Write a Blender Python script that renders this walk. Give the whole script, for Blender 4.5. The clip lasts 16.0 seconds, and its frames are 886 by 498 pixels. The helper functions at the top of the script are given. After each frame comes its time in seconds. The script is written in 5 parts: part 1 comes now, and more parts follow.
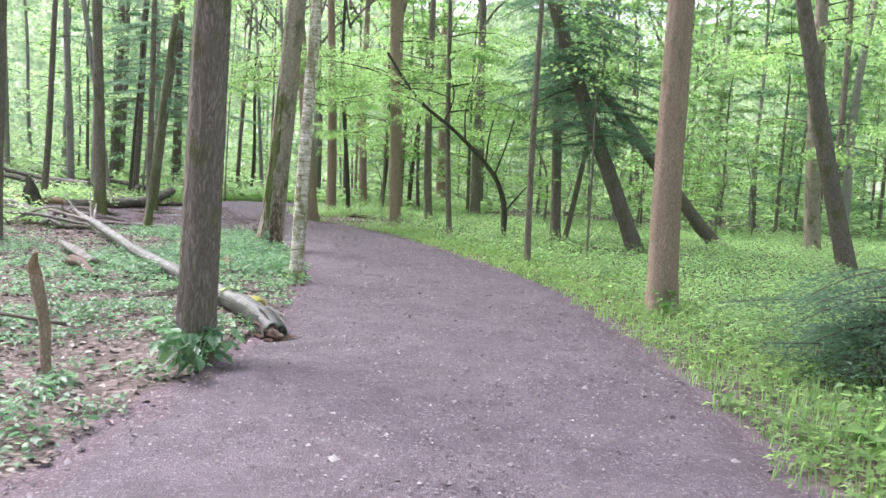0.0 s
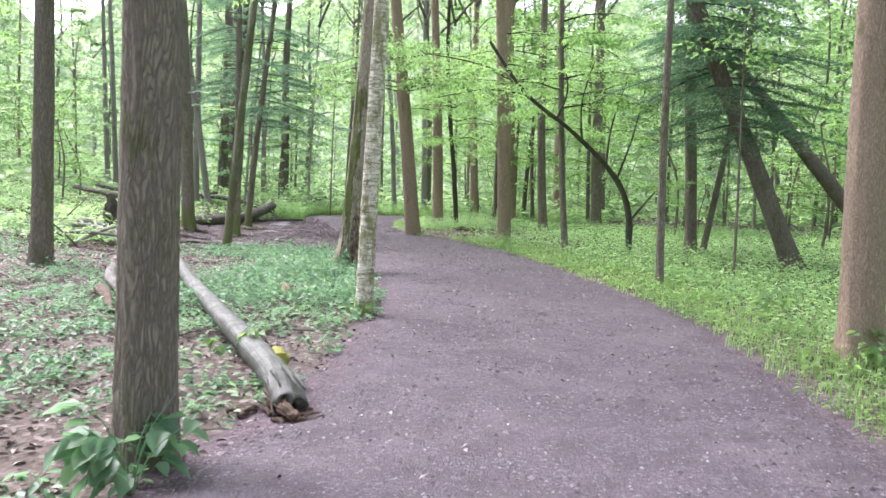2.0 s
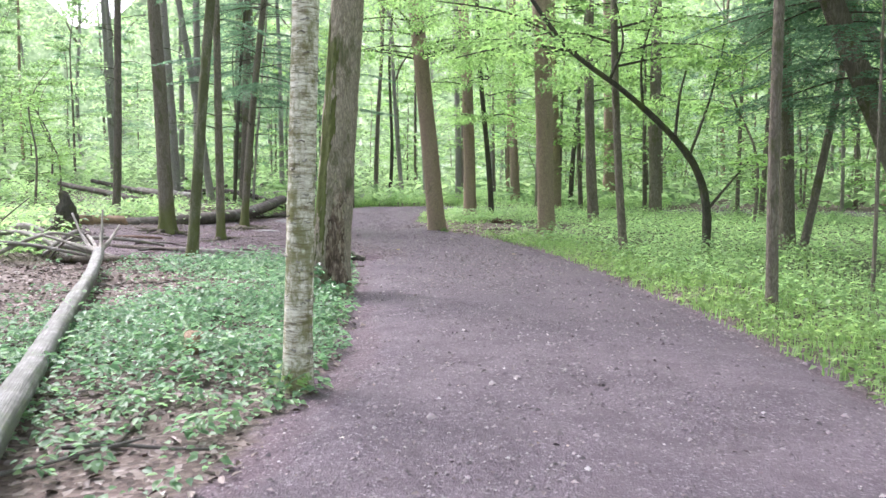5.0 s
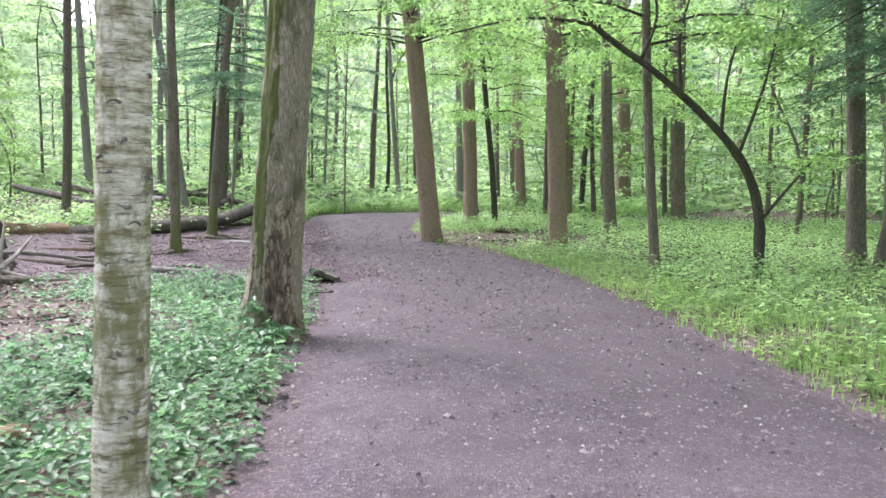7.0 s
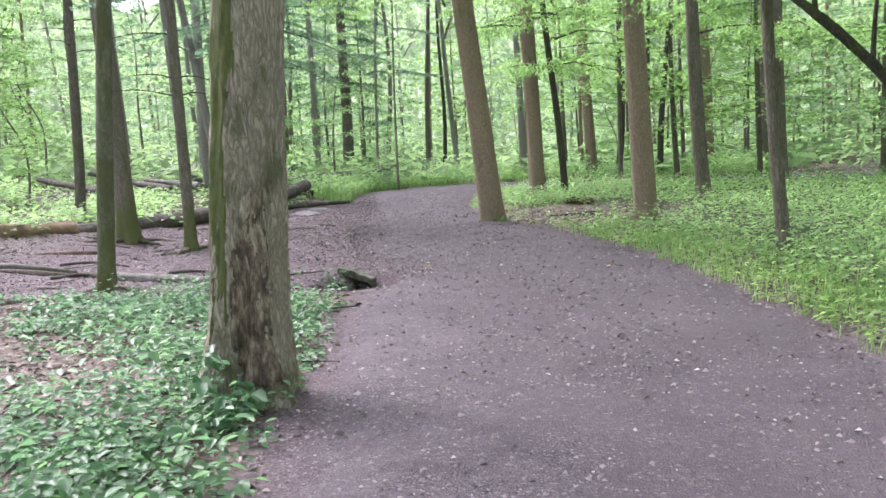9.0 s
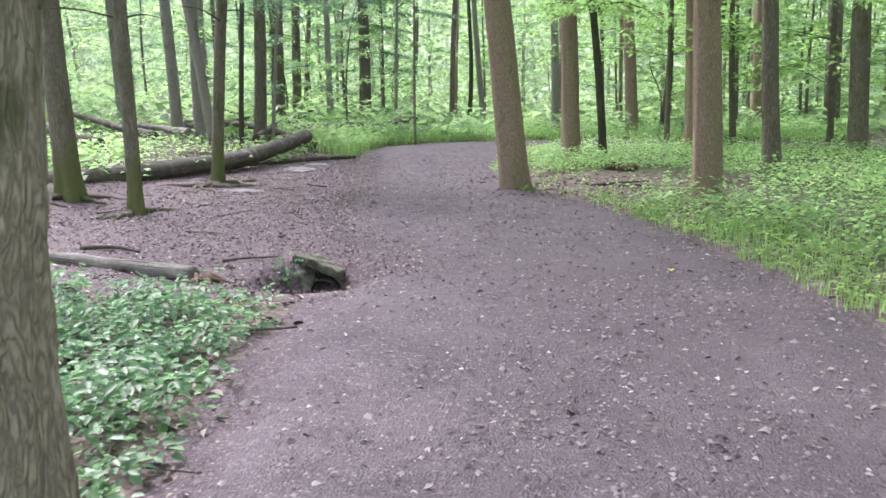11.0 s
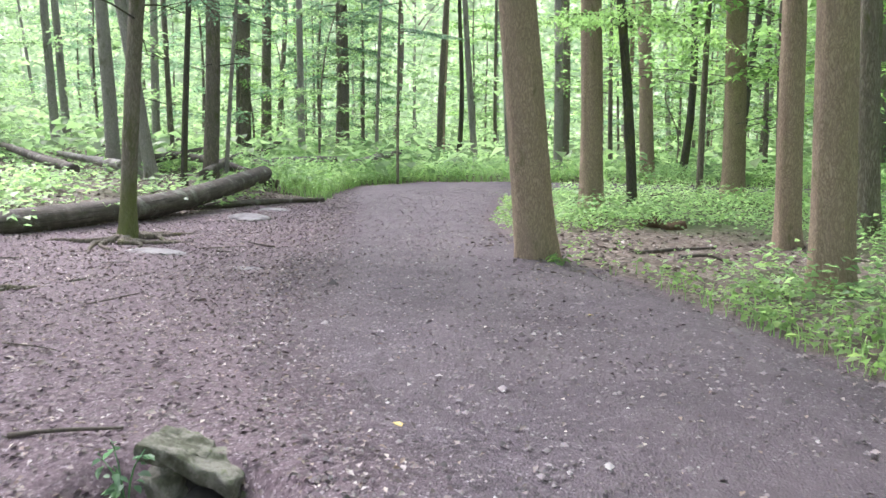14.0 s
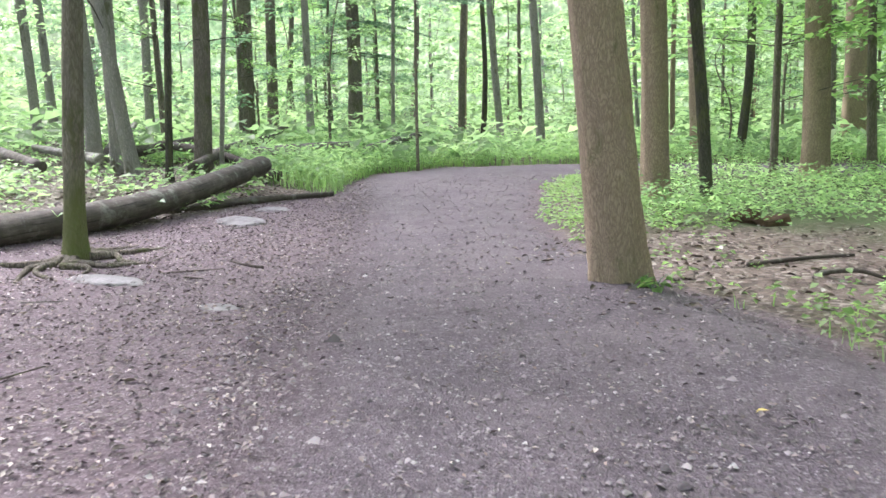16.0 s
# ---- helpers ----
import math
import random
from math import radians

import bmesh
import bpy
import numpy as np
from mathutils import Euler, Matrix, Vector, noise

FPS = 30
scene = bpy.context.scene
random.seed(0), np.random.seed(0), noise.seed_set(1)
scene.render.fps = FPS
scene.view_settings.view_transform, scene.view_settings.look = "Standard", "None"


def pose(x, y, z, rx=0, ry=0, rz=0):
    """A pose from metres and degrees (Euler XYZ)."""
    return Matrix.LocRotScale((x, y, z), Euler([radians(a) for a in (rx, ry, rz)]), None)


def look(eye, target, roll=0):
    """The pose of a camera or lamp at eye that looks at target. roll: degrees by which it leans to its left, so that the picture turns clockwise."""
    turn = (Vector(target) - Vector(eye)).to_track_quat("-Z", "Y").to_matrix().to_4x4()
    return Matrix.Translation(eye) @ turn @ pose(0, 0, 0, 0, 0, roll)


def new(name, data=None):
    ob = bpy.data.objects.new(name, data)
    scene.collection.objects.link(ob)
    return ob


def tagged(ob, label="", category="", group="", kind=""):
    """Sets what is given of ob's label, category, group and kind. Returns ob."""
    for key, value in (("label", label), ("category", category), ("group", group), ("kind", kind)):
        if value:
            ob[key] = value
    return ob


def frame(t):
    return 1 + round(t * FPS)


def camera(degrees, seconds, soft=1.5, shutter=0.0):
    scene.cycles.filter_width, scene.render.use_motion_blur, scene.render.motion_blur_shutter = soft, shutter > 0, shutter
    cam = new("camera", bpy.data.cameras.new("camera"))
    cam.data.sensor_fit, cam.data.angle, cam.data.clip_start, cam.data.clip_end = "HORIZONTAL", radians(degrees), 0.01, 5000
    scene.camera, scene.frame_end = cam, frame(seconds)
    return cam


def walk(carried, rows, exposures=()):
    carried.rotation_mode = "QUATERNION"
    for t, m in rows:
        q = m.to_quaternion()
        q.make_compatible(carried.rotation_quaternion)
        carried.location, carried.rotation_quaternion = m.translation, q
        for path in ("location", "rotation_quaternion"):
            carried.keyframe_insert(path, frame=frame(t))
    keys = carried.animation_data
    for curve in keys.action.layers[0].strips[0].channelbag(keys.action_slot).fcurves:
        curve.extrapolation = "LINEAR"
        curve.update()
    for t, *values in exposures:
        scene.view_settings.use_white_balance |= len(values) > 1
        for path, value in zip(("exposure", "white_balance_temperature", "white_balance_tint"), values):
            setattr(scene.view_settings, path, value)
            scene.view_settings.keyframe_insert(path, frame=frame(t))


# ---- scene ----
cam = camera(55.2, 16.0, soft=1.5, shutter=0.25)
METRES, EYE, TILT, LEAN, TURN = 20.5, 1.5, 1.2, -2.97, 14.8
ROWS = [
    (0.0, 0.0, 0.0, 0.0, 0.02, -5.97, -0.17),
    (0.5, 0.0032, 0.0314, -0.0017, 0.65, -6.6, 1.3),
    (1.0, 0.0049, 0.0646, -0.0035, 4.2, -5.55, 0.34),
    (1.5, 0.007, 0.0957, -0.0056, 5.13, -6.35, 2.73),
    (2.0, 0.0081, 0.1304, -0.0073, 8.11, -5.12, 1.37),
    (2.5, 0.008, 0.1622, -0.0084, 7.55, -4.84, 1.11),
    (3.0, 0.0081, 0.1972, -0.0095, 9.41, -7.03, 0.1),
    (3.5, 0.0063, 0.2304, -0.0092, 6.65, -6.46, 0.81),
    (4.0, 0.0053, 0.2625, -0.0102, 8.14, -6.55, 1.62),
    (6.5, -0.0111, 0.4193, -0.0143, 12.78, -5.24, 3.45),
    (7.0, -0.0162, 0.4537, -0.0158, 11.53, -5.61, 2.8),
    (7.5, -0.022, 0.4857, -0.0152, 12.85, -4.03, 4.06),
    (8.0, -0.0277, 0.5171, -0.0172, 12.57, -6.01, 4.39),
    (8.5, -0.034, 0.5489, -0.0162, 14.77, -4.98, 3.56),
    (9.0, -0.0388, 0.5781, -0.0175, 15.72, -7.45, 6.14),
    (11.5, -0.0712, 0.7326, -0.0235, 18.36, -11.07, 3.92),
    (12.0, -0.0808, 0.7588, -0.0236, 19.25, -11.53, 4.93),
    (12.5, -0.0902, 0.7875, -0.0245, 19.01, -11.02, 4.79),
    (13.0, -0.1009, 0.8126, -0.0244, 19.52, -9.66, 3.23),
    (13.5, -0.1093, 0.8411, -0.0253, 17.64, -10.11, 2.66),
    (14.0, -0.1207, 0.8672, -0.0251, 16.75, -8.14, 2.97),
    (14.5, -0.1297, 0.8946, -0.0258, 16.1, -9.57, 3.56),
    (15.0, -0.1422, 0.9212, -0.0258, 17.53, -9.05, 4.68),
    (15.5, -0.1511, 0.9482, -0.0264, 17.6, -9.44, 5.12),
    (16.0, -0.1627, 0.9748, -0.0258, 17.82, -9.43, 4.68),
]
walk(cam, [(t, pose(0, 0, EYE, TILT, LEAN, TURN) @ pose(METRES * x, METRES * y, METRES * z, 90 + pitch, roll, yaw)) for t, x, y, z, yaw, pitch, roll in ROWS],
     [(0, 1.68, 6150, 22), (3, 1.76, 6150, 23), (7, 1.73, 6150, 23), (9, 1.68, 6150, 23), (11, 1.75, 6150, 22), (13, 1.8, 6150, 21), (16, 1.98, 6150, 20)])

# world: bright overcast sky, with a broad soft sun behind thin cloud
world = bpy.data.worlds.new("world")
scene.world = world
world.use_nodes = True
wn = world.node_tree.nodes
sky = wn.new("ShaderNodeTexSky")
sky.sky_type, sky.sun_disc, sky.sun_elevation, sky.sun_rotation = "NISHITA", False, radians(50), radians(290)
sky.air_density, sky.dust_density = 1.0, 4.0
hsv = wn.new("ShaderNodeHueSaturation")
hsv.inputs["Saturation"].default_value = 0.42
world.node_tree.links.new(sky.outputs[0], hsv.inputs["Color"])
world.node_tree.links.new(hsv.outputs[0], wn["Background"].inputs[0])
wn["Background"].inputs[1].default_value = 0.15
sun = new("sun", bpy.data.lights.new("sun", "SUN"))
sun.data.energy, sun.data.angle, sun.data.color = 1.5, radians(30), (1.0, 0.98, 0.94)
sun.matrix_world = look((-31, 11, 40), (0, 0, 0))


# ---- materials ----
def material(name):
    m = bpy.data.materials.new(name)
    m.use_nodes = True
    return m, m.node_tree, m.node_tree.nodes["Principled BSDF"]


def node(nt, kind, **inputs):
    n = nt.nodes.new("ShaderNode" + kind)
    for key, value in inputs.items():
        key = key.replace("_", " ")
        if hasattr(value, "is_output"):
            nt.links.new(value, n.inputs[key])
        else:
            n.inputs[key].default_value = value
    return n


def ramp(nt, fac, *stops):
    r = nt.nodes.new("ShaderNodeValToRGB")
    while len(r.color_ramp.elements) < len(stops):
        r.color_ramp.elements.new(0.5)
    for e, (p, c) in zip(r.color_ramp.elements, stops):
        e.position, e.color = p, (*c, 1) if len(c) == 3 else (c[0], c[0], c[0], 1)
    nt.links.new(fac, r.inputs[0])
    return r.outputs[0]


def mix(nt, fac, a, b, mode="MIX"):
    n = nt.nodes.new("ShaderNodeMix")
    n.data_type, n.blend_type = "RGBA", mode
    for key, value in ((0, fac), (6, a), (7, b)):
        if hasattr(value, "is_output"):
            nt.links.new(value, n.inputs[key])
        else:
            n.inputs[key].default_value = value if key == 0 else (*value, 1)
    return n.outputs[2]


def bump(nt, bs, height, strength, distance):
    b = node(nt, "Bump", Strength=strength, Distance=distance, Height=height)
    nt.links.new(b.outputs[0], bs.inputs["Normal"])


def coords(nt, sx=1, sy=1, sz=1):
    tc = nt.nodes.new("ShaderNodeTexCoord")
    mp = node(nt, "Mapping", Scale=(sx, sy, sz), Vector=tc.outputs["Object"])
    return mp.outputs[0]


def leaf_material(name, dark, mid, light, glow=0.45, rough=0.42):
    m, nt, bs = material(name)
    geo = nt.nodes.new("ShaderNodeNewGeometry")
    big = node(nt, "TexNoise", Vector=coords(nt), Scale=0.35, Detail=2.0)
    add = node(nt, "Math")
    add.operation = "MULTIPLY_ADD"
    nt.links.new(big.outputs[0], add.inputs[0])
    add.inputs[1].default_value = 0.8
    shift = node(nt, "Math")
    shift.operation = "MULTIPLY_ADD"
    nt.links.new(geo.outputs["Random Per Island"], shift.inputs[0])
    shift.inputs[1].default_value, shift.inputs[2].default_value = 0.5, -0.15
    nt.links.new(shift.outputs[0], add.inputs[2])
    col = ramp(nt, add.outputs[0], (0.05, dark), (0.5, mid), (0.95, light))
    nt.links.new(col, bs.inputs["Base Color"])
    bs.inputs["Roughness"].default_value = rough
    bs.inputs["Specular IOR Level"].default_value = 0.45
    warm = mix(nt, 0.5, col, (1.0, 1.0, 0.75), "MULTIPLY")
    bright = mix(nt, 1.0, warm, (2.6, 2.6, 2.6), "MULTIPLY")
    tr = node(nt, "BsdfTranslucent", Color=bright)
    ms = node(nt, "MixShader", Fac=glow)
    nt.links.new(bs.outputs[0], ms.inputs[1])
    nt.links.new(tr.outputs[0], ms.inputs[2])
    nt.links.new(ms.outputs[0], nt.nodes["Material Output"].inputs[0])
    return m


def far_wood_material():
    """Leaves far off in the wood; haze, sky gaps and backlight glow as emission."""
    m, nt, bs = material("far_wood_glow_mat")
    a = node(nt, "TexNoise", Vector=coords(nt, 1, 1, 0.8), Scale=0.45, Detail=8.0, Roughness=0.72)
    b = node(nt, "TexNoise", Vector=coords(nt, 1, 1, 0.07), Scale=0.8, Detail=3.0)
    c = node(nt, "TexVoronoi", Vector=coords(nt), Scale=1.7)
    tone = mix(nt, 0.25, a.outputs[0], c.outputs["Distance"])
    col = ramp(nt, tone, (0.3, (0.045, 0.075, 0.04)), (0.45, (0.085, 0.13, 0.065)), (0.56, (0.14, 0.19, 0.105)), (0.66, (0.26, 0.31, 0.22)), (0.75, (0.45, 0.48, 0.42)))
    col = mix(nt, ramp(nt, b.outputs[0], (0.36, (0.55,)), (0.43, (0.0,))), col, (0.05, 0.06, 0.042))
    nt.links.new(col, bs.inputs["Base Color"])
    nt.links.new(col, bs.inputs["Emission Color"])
    # The ring emits its own colour in place of sky light through leaves.
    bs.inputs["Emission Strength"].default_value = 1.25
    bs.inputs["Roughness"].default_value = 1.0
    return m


def bark_material(name, dark, light, moss=0.0, ridge=1.0, plates=False, moss_low=0.0, long=0.2, relief=0.018):
    m, nt, bs = material(name)
    v = coords(nt, 1, 1, long)
    warp = node(nt, "TexNoise", Vector=v, Scale=9.0, Detail=4.0)
    vor = node(nt, "TexVoronoi", Vector=mix(nt, 0.2, v, warp.outputs["Color"]), Scale=36.0 * ridge)
    vor.feature = "DISTANCE_TO_EDGE"
    groove = ramp(nt, vor.outputs["Distance"], (0.0, (0.0,)), (0.28, (1.0,)))
    fine = node(nt, "TexNoise", Vector=coords(nt, 1, 1, 0.35), Scale=60.0, Detail=5.0, Roughness=0.7)
    patch = node(nt, "TexNoise", Vector=coords(nt, 1, 1, 0.5), Scale=3.0, Detail=4.0)
    tone = mix(nt, 0.66, groove, fine.outputs[0])
    col = ramp(nt, tone, (0.2, dark), (0.68, light), (0.95, tuple(min(1, c * 1.35) for c in light)))
    col = mix(nt, ramp(nt, patch.outputs[0], (0.35, (0.0,)), (0.7, (0.5,))), col, tuple(c * 0.6 for c in light))
    if moss:
        mn = node(nt, "TexNoise", Vector=coords(nt, 1, 1, 0.45), Scale=4.5, Detail=6.0, Roughness=0.65)
        mm = ramp(nt, mn.outputs[0], (0.62 - 0.2 * moss, (0.0,)), (0.72 - 0.2 * moss, (0.75,)))
        col = mix(nt, mm, col, (0.10, 0.108, 0.048))
    if moss_low:
        tc = nt.nodes.new("ShaderNodeTexCoord")
        zz = node(nt, "SeparateXYZ", Vector=tc.outputs["Object"])
        reach = node(nt, "Math")
        reach.operation = "MULTIPLY_ADD"
        nt.links.new(patch.outputs[0], reach.inputs[0])
        reach.inputs[1].default_value = -0.9
        nt.links.new(zz.outputs[2], reach.inputs[2])
        col = mix(nt, ramp(nt, reach.outputs[0], (0.0, (0.8 * moss_low,)), (0.4, (0.0,))), col, (0.13, 0.15, 0.05))
    if plates:
        w1 = node(nt, "TexNoise", Vector=coords(nt, 0.8, 0.8, 3.2), Scale=9.0, Detail=8.0, Roughness=0.78)
        w2 = node(nt, "TexNoise", Vector=coords(nt, 0.5, 0.5, 5.0), Scale=15.0, Detail=5.0, Roughness=0.7)
        w3 = node(nt, "TexNoise", Vector=coords(nt, 1, 1, 0.5), Scale=5.5, Detail=8.0, Roughness=0.75)
        col = ramp(nt, w1.outputs[0], (0.34, (0.12, 0.098, 0.066)), (0.42, (0.33, 0.295, 0.21)), (0.49, (0.54, 0.51, 0.42)), (0.58, (0.78, 0.755, 0.68)))
        col = mix(nt, ramp(nt, w2.outputs[0], (0.36, (0.85,)), (0.43, (0.0,))), col, (0.10, 0.085, 0.06))
        col = mix(nt, ramp(nt, w3.outputs[0], (0.47, (0.0,)), (0.56, (0.8,))), col, (0.17, 0.17, 0.065))
        fine = w2
    nt.links.new(col, bs.inputs["Base Color"])
    bs.inputs["Roughness"].default_value = 0.9
    bs.inputs["Specular IOR Level"].default_value = 0.2
    hgt = mix(nt, 0.35, groove, fine.outputs[0])
    bump(nt, bs, hgt, 0.9, relief)
    return m


def ground_material():
    m, nt, bs = material("forest_floor_mat")
    at = nt.nodes.new("ShaderNodeAttribute")
    at.attribute_name = "plan"
    sep = node(nt, "SeparateColor", Color=at.outputs["Color"])
    v = coords(nt)
    n1 = node(nt, "TexNoise", Vector=v, Scale=2.2, Detail=6.0, Roughness=0.65)
    n2 = node(nt, "TexNoise", Vector=v, Scale=28.0, Detail=6.0, Roughness=0.7)
    vor = node(nt, "TexVoronoi", Vector=v, Scale=24.0)
    vor2 = node(nt, "TexVoronoi", Vector=v, Scale=95.0)
    litter = ramp(nt, node(nt, "SeparateColor", Color=vor.outputs["Color"]).outputs[0], (0.0, (0.04, 0.031, 0.027)), (0.4, (0.11, 0.082, 0.07)), (0.75, (0.20, 0.158, 0.138)), (1.0, (0.36, 0.32, 0.295)))
    soil = ramp(nt, n2.outputs[0], (0.3, (0.055, 0.042, 0.035)), (0.7, (0.17, 0.13, 0.11)))
    wild = mix(nt, ramp(nt, n1.outputs[0], (0.38, (0.25,)), (0.6, (0.9,))), soil, litter)
    chips = ramp(nt, node(nt, "SeparateColor", Color=vor2.outputs["Color"]).outputs[1], (0.0, (0.055, 0.038, 0.045)), (0.5, (0.115, 0.088, 0.10)), (0.88, (0.185, 0.148, 0.165)), (1.0, (0.38, 0.335, 0.37)))
    dirt = mix(nt, ramp(nt, n2.outputs[0], (0.35, (0.2,)), (0.65, (0.85,))), (0.130, 0.093, 0.108), chips)
    edge = node(nt, "Math")
    edge.operation = "MULTIPLY_ADD"
    nt.links.new(n2.outputs[0], edge.inputs[0])
    edge.inputs[1].default_value = 0.7
    nt.links.new(sep.outputs[0], edge.inputs[2])
    col = mix(nt, ramp(nt, edge.outputs[0], (0.62, (0.0,)), (1.0, (1.0,))), wild, dirt)
    green = mix(nt, sep.outputs[1], col, (0.085, 0.125, 0.05))
    nt.links.new(green, bs.inputs["Base Color"])
    bs.inputs["Roughness"].default_value = 0.85
    bs.inputs["Specular IOR Level"].default_value = 0.3
    bump(nt, bs, mix(nt, 0.5, vor.outputs["Distance"], n2.outputs[0]), 0.8, 0.03)
    return m


def path_material():
    m, nt, bs = material("gravel_mat")
    at = nt.nodes.new("ShaderNodeAttribute")
    at.attribute_name = "plan"
    sep = node(nt, "SeparateColor", Color=at.outputs["Color"])
    v = coords(nt)
    big = node(nt, "TexNoise", Vector=v, Scale=0.9, Detail=5.0, Roughness=0.6)
    mid = node(nt, "TexNoise", Vector=v, Scale=9.0, Detail=6.0, Roughness=0.7)
    fine = node(nt, "TexVoronoi", Vector=v, Scale=85.0)
    tiny = node(nt, "TexVoronoi", Vector=v, Scale=210.0)
    grit = ramp(nt, node(nt, "SeparateColor", Color=fine.outputs["Color"]).outputs[0], (0.0, (0.024, 0.019, 0.023)), (0.4, (0.082, 0.065, 0.08)), (0.8, (0.145, 0.117, 0.14)), (0.96, (0.25, 0.215, 0.245)), (1.0, (0.42, 0.385, 0.42)))
    dust = ramp(nt, node(nt, "SeparateColor", Color=tiny.outputs["Color"]).outputs[0], (0.0, (0.045, 0.034, 0.043)), (0.7, (0.112, 0.089, 0.108)), (1.0, (0.20, 0.168, 0.198)))
    col = mix(nt, ramp(nt, mid.outputs[0], (0.35, (0.25,)), (0.65, (0.8,))), dust, grit)
    col = mix(nt, ramp(nt, big.outputs[0], (0.35, (0.0,)), (0.7, (0.55,))), col, (0.18, 0.146, 0.164))
    worn = node(nt, "TexNoise", Vector=v, Scale=2.6, Detail=7.0, Roughness=0.72)
    col = mix(nt, ramp(nt, worn.outputs[0], (0.38, (0.5,)), (0.54, (0.0,))), col, (0.062, 0.049, 0.058))
    # second plan channel darkens the gravel
    col = mix(nt, sep.outputs[1], col, (0.06, 0.048, 0.058))
    chip = node(nt, "TexVoronoi", Vector=v, Scale=38.0)
    col = mix(nt, ramp(nt, chip.outputs["Distance"], (0.1, (0.75,)), (0.2, (0.0,))), col, mix(nt, 0.85, (0.095, 0.093, 0.102), grit))
    earth = ramp(nt, mid.outputs[0], (0.3, (0.062, 0.042, 0.048)), (0.7, (0.156, 0.109, 0.125)))
    earth = mix(nt, 0.45, earth, grit)
    edge = node(nt, "Math")
    edge.operation = "MULTIPLY_ADD"
    nt.links.new(mid.outputs[0], edge.inputs[0])
    edge.inputs[1].default_value = 0.7
    nt.links.new(sep.outputs[0], edge.inputs[2])
    col = mix(nt, ramp(nt, edge.outputs[0], (0.6, (0.0,)), (1.05, (1.0,))), earth, col)
    nt.links.new(col, bs.inputs["Base Color"])
    bs.inputs["Roughness"].default_value = 0.8
    bs.inputs["Specular IOR Level"].default_value = 0.32
    bump(nt, bs, mix(nt, 0.5, fine.outputs["Distance"], mid.outputs[0]), 0.9, 0.02)
    return m


def plain_material(name, stops, scale=12.0, rough=0.85, stretch=(1, 1, 1), depth=0.006):
    m, nt, bs = material(name)
    n = node(nt, "TexNoise", Vector=coords(nt, *stretch), Scale=scale, Detail=6.0, Roughness=0.68)
    nt.links.new(ramp(nt, n.outputs[0], *stops), bs.inputs["Base Color"])
    bs.inputs["Roughness"].default_value = rough
    bump(nt, bs, n.outputs[0], 0.8, depth)
    return m


def log_material(name, stops, cracks, moss, rough=0.85):
    """Barkless or rotting wood whose grain and cracks run along the limb."""
    m, nt, bs = material(name)
    tc = nt.nodes.new("ShaderNodeTexCoord")
    along = node(nt, "Mapping", Scale=(14, 1.6, 1), Vector=tc.outputs["UV"])
    grain = node(nt, "TexNoise", Vector=along.outputs[0], Scale=1.6, Detail=7.0, Roughness=0.7)
    blotch = node(nt, "TexNoise", Vector=coords(nt), Scale=5.0, Detail=6.0, Roughness=0.7)
    both = mix(nt, 0.55, grain.outputs[0], blotch.outputs[0])
    col = ramp(nt, both, *stops)
    thin = node(nt, "TexNoise", Vector=node(nt, "Mapping", Scale=(40, 1.1, 1), Vector=tc.outputs["UV"]).outputs[0], Scale=1.3, Detail=4.0)
    col = mix(nt, ramp(nt, thin.outputs[0], (0.34, (0.8,)), (0.43, (0.0,))), col, cracks)
    spot = node(nt, "TexNoise", Vector=coords(nt), Scale=3.1, Detail=6.0, Roughness=0.75)
    col = mix(nt, ramp(nt, spot.outputs[0], (0.54, (0.0,)), (0.64, (0.75,))), col, moss)
    nt.links.new(col, bs.inputs["Base Color"])
    bs.inputs["Roughness"].default_value = rough
    bump(nt, bs, mix(nt, 0.5, both, thin.outputs[0]), 0.9, 0.015)
    return m


def island_material(name, stops, rough=0.75):
    m, nt, bs = material(name)
    geo = nt.nodes.new("ShaderNodeNewGeometry")
    n = node(nt, "TexNoise", Vector=coords(nt), Scale=150.0, Detail=3.0)
    col = ramp(nt, geo.outputs["Random Per Island"], *stops)
    col = mix(nt, 0.35, col, n.outputs["Color"], "SOFT_LIGHT")
    nt.links.new(col, bs.inputs["Base Color"])
    bs.inputs["Roughness"].default_value = rough
    return m


M_HERB = leaf_material("herb_leaf_mat", (0.055, 0.12, 0.072), (0.105, 0.205, 0.112), (0.185, 0.30, 0.15), 0.4, 0.36)
M_VERGE = leaf_material("verge_leaf_mat", (0.085, 0.155, 0.06), (0.145, 0.24, 0.082), (0.235, 0.335, 0.115), 0.48, 0.4)
M_UNDER = leaf_material("undergrowth_leaf_mat", (0.115, 0.20, 0.095), (0.18, 0.29, 0.125), (0.26, 0.375, 0.155), 0.5, 0.42)
M_GRASS = leaf_material("grass_mat", (0.09, 0.165, 0.062), (0.145, 0.245, 0.09), (0.225, 0.325, 0.12), 0.45, 0.5)
M_LEAF = leaf_material("broad_leaf_mat", (0.085, 0.15, 0.062), (0.145, 0.245, 0.09), (0.22, 0.33, 0.115), 0.62, 0.4)
# Broad leaf made paler and bluer: distant haze put into the colour.
M_LEAF_HAZE = leaf_material("hazed_leaf_mat", (0.095, 0.16, 0.085), (0.165, 0.25, 0.125), (0.25, 0.345, 0.18), 0.6, 0.4)
M_LEAF_DEEP = leaf_material("deep_green_leaf_mat", (0.07, 0.13, 0.085), (0.11, 0.19, 0.115), (0.165, 0.26, 0.14), 0.55, 0.42)
M_CROWN = leaf_material("crown_leaf_mat", (0.085, 0.145, 0.065), (0.13, 0.22, 0.085), (0.19, 0.295, 0.105), 0.62, 0.42)
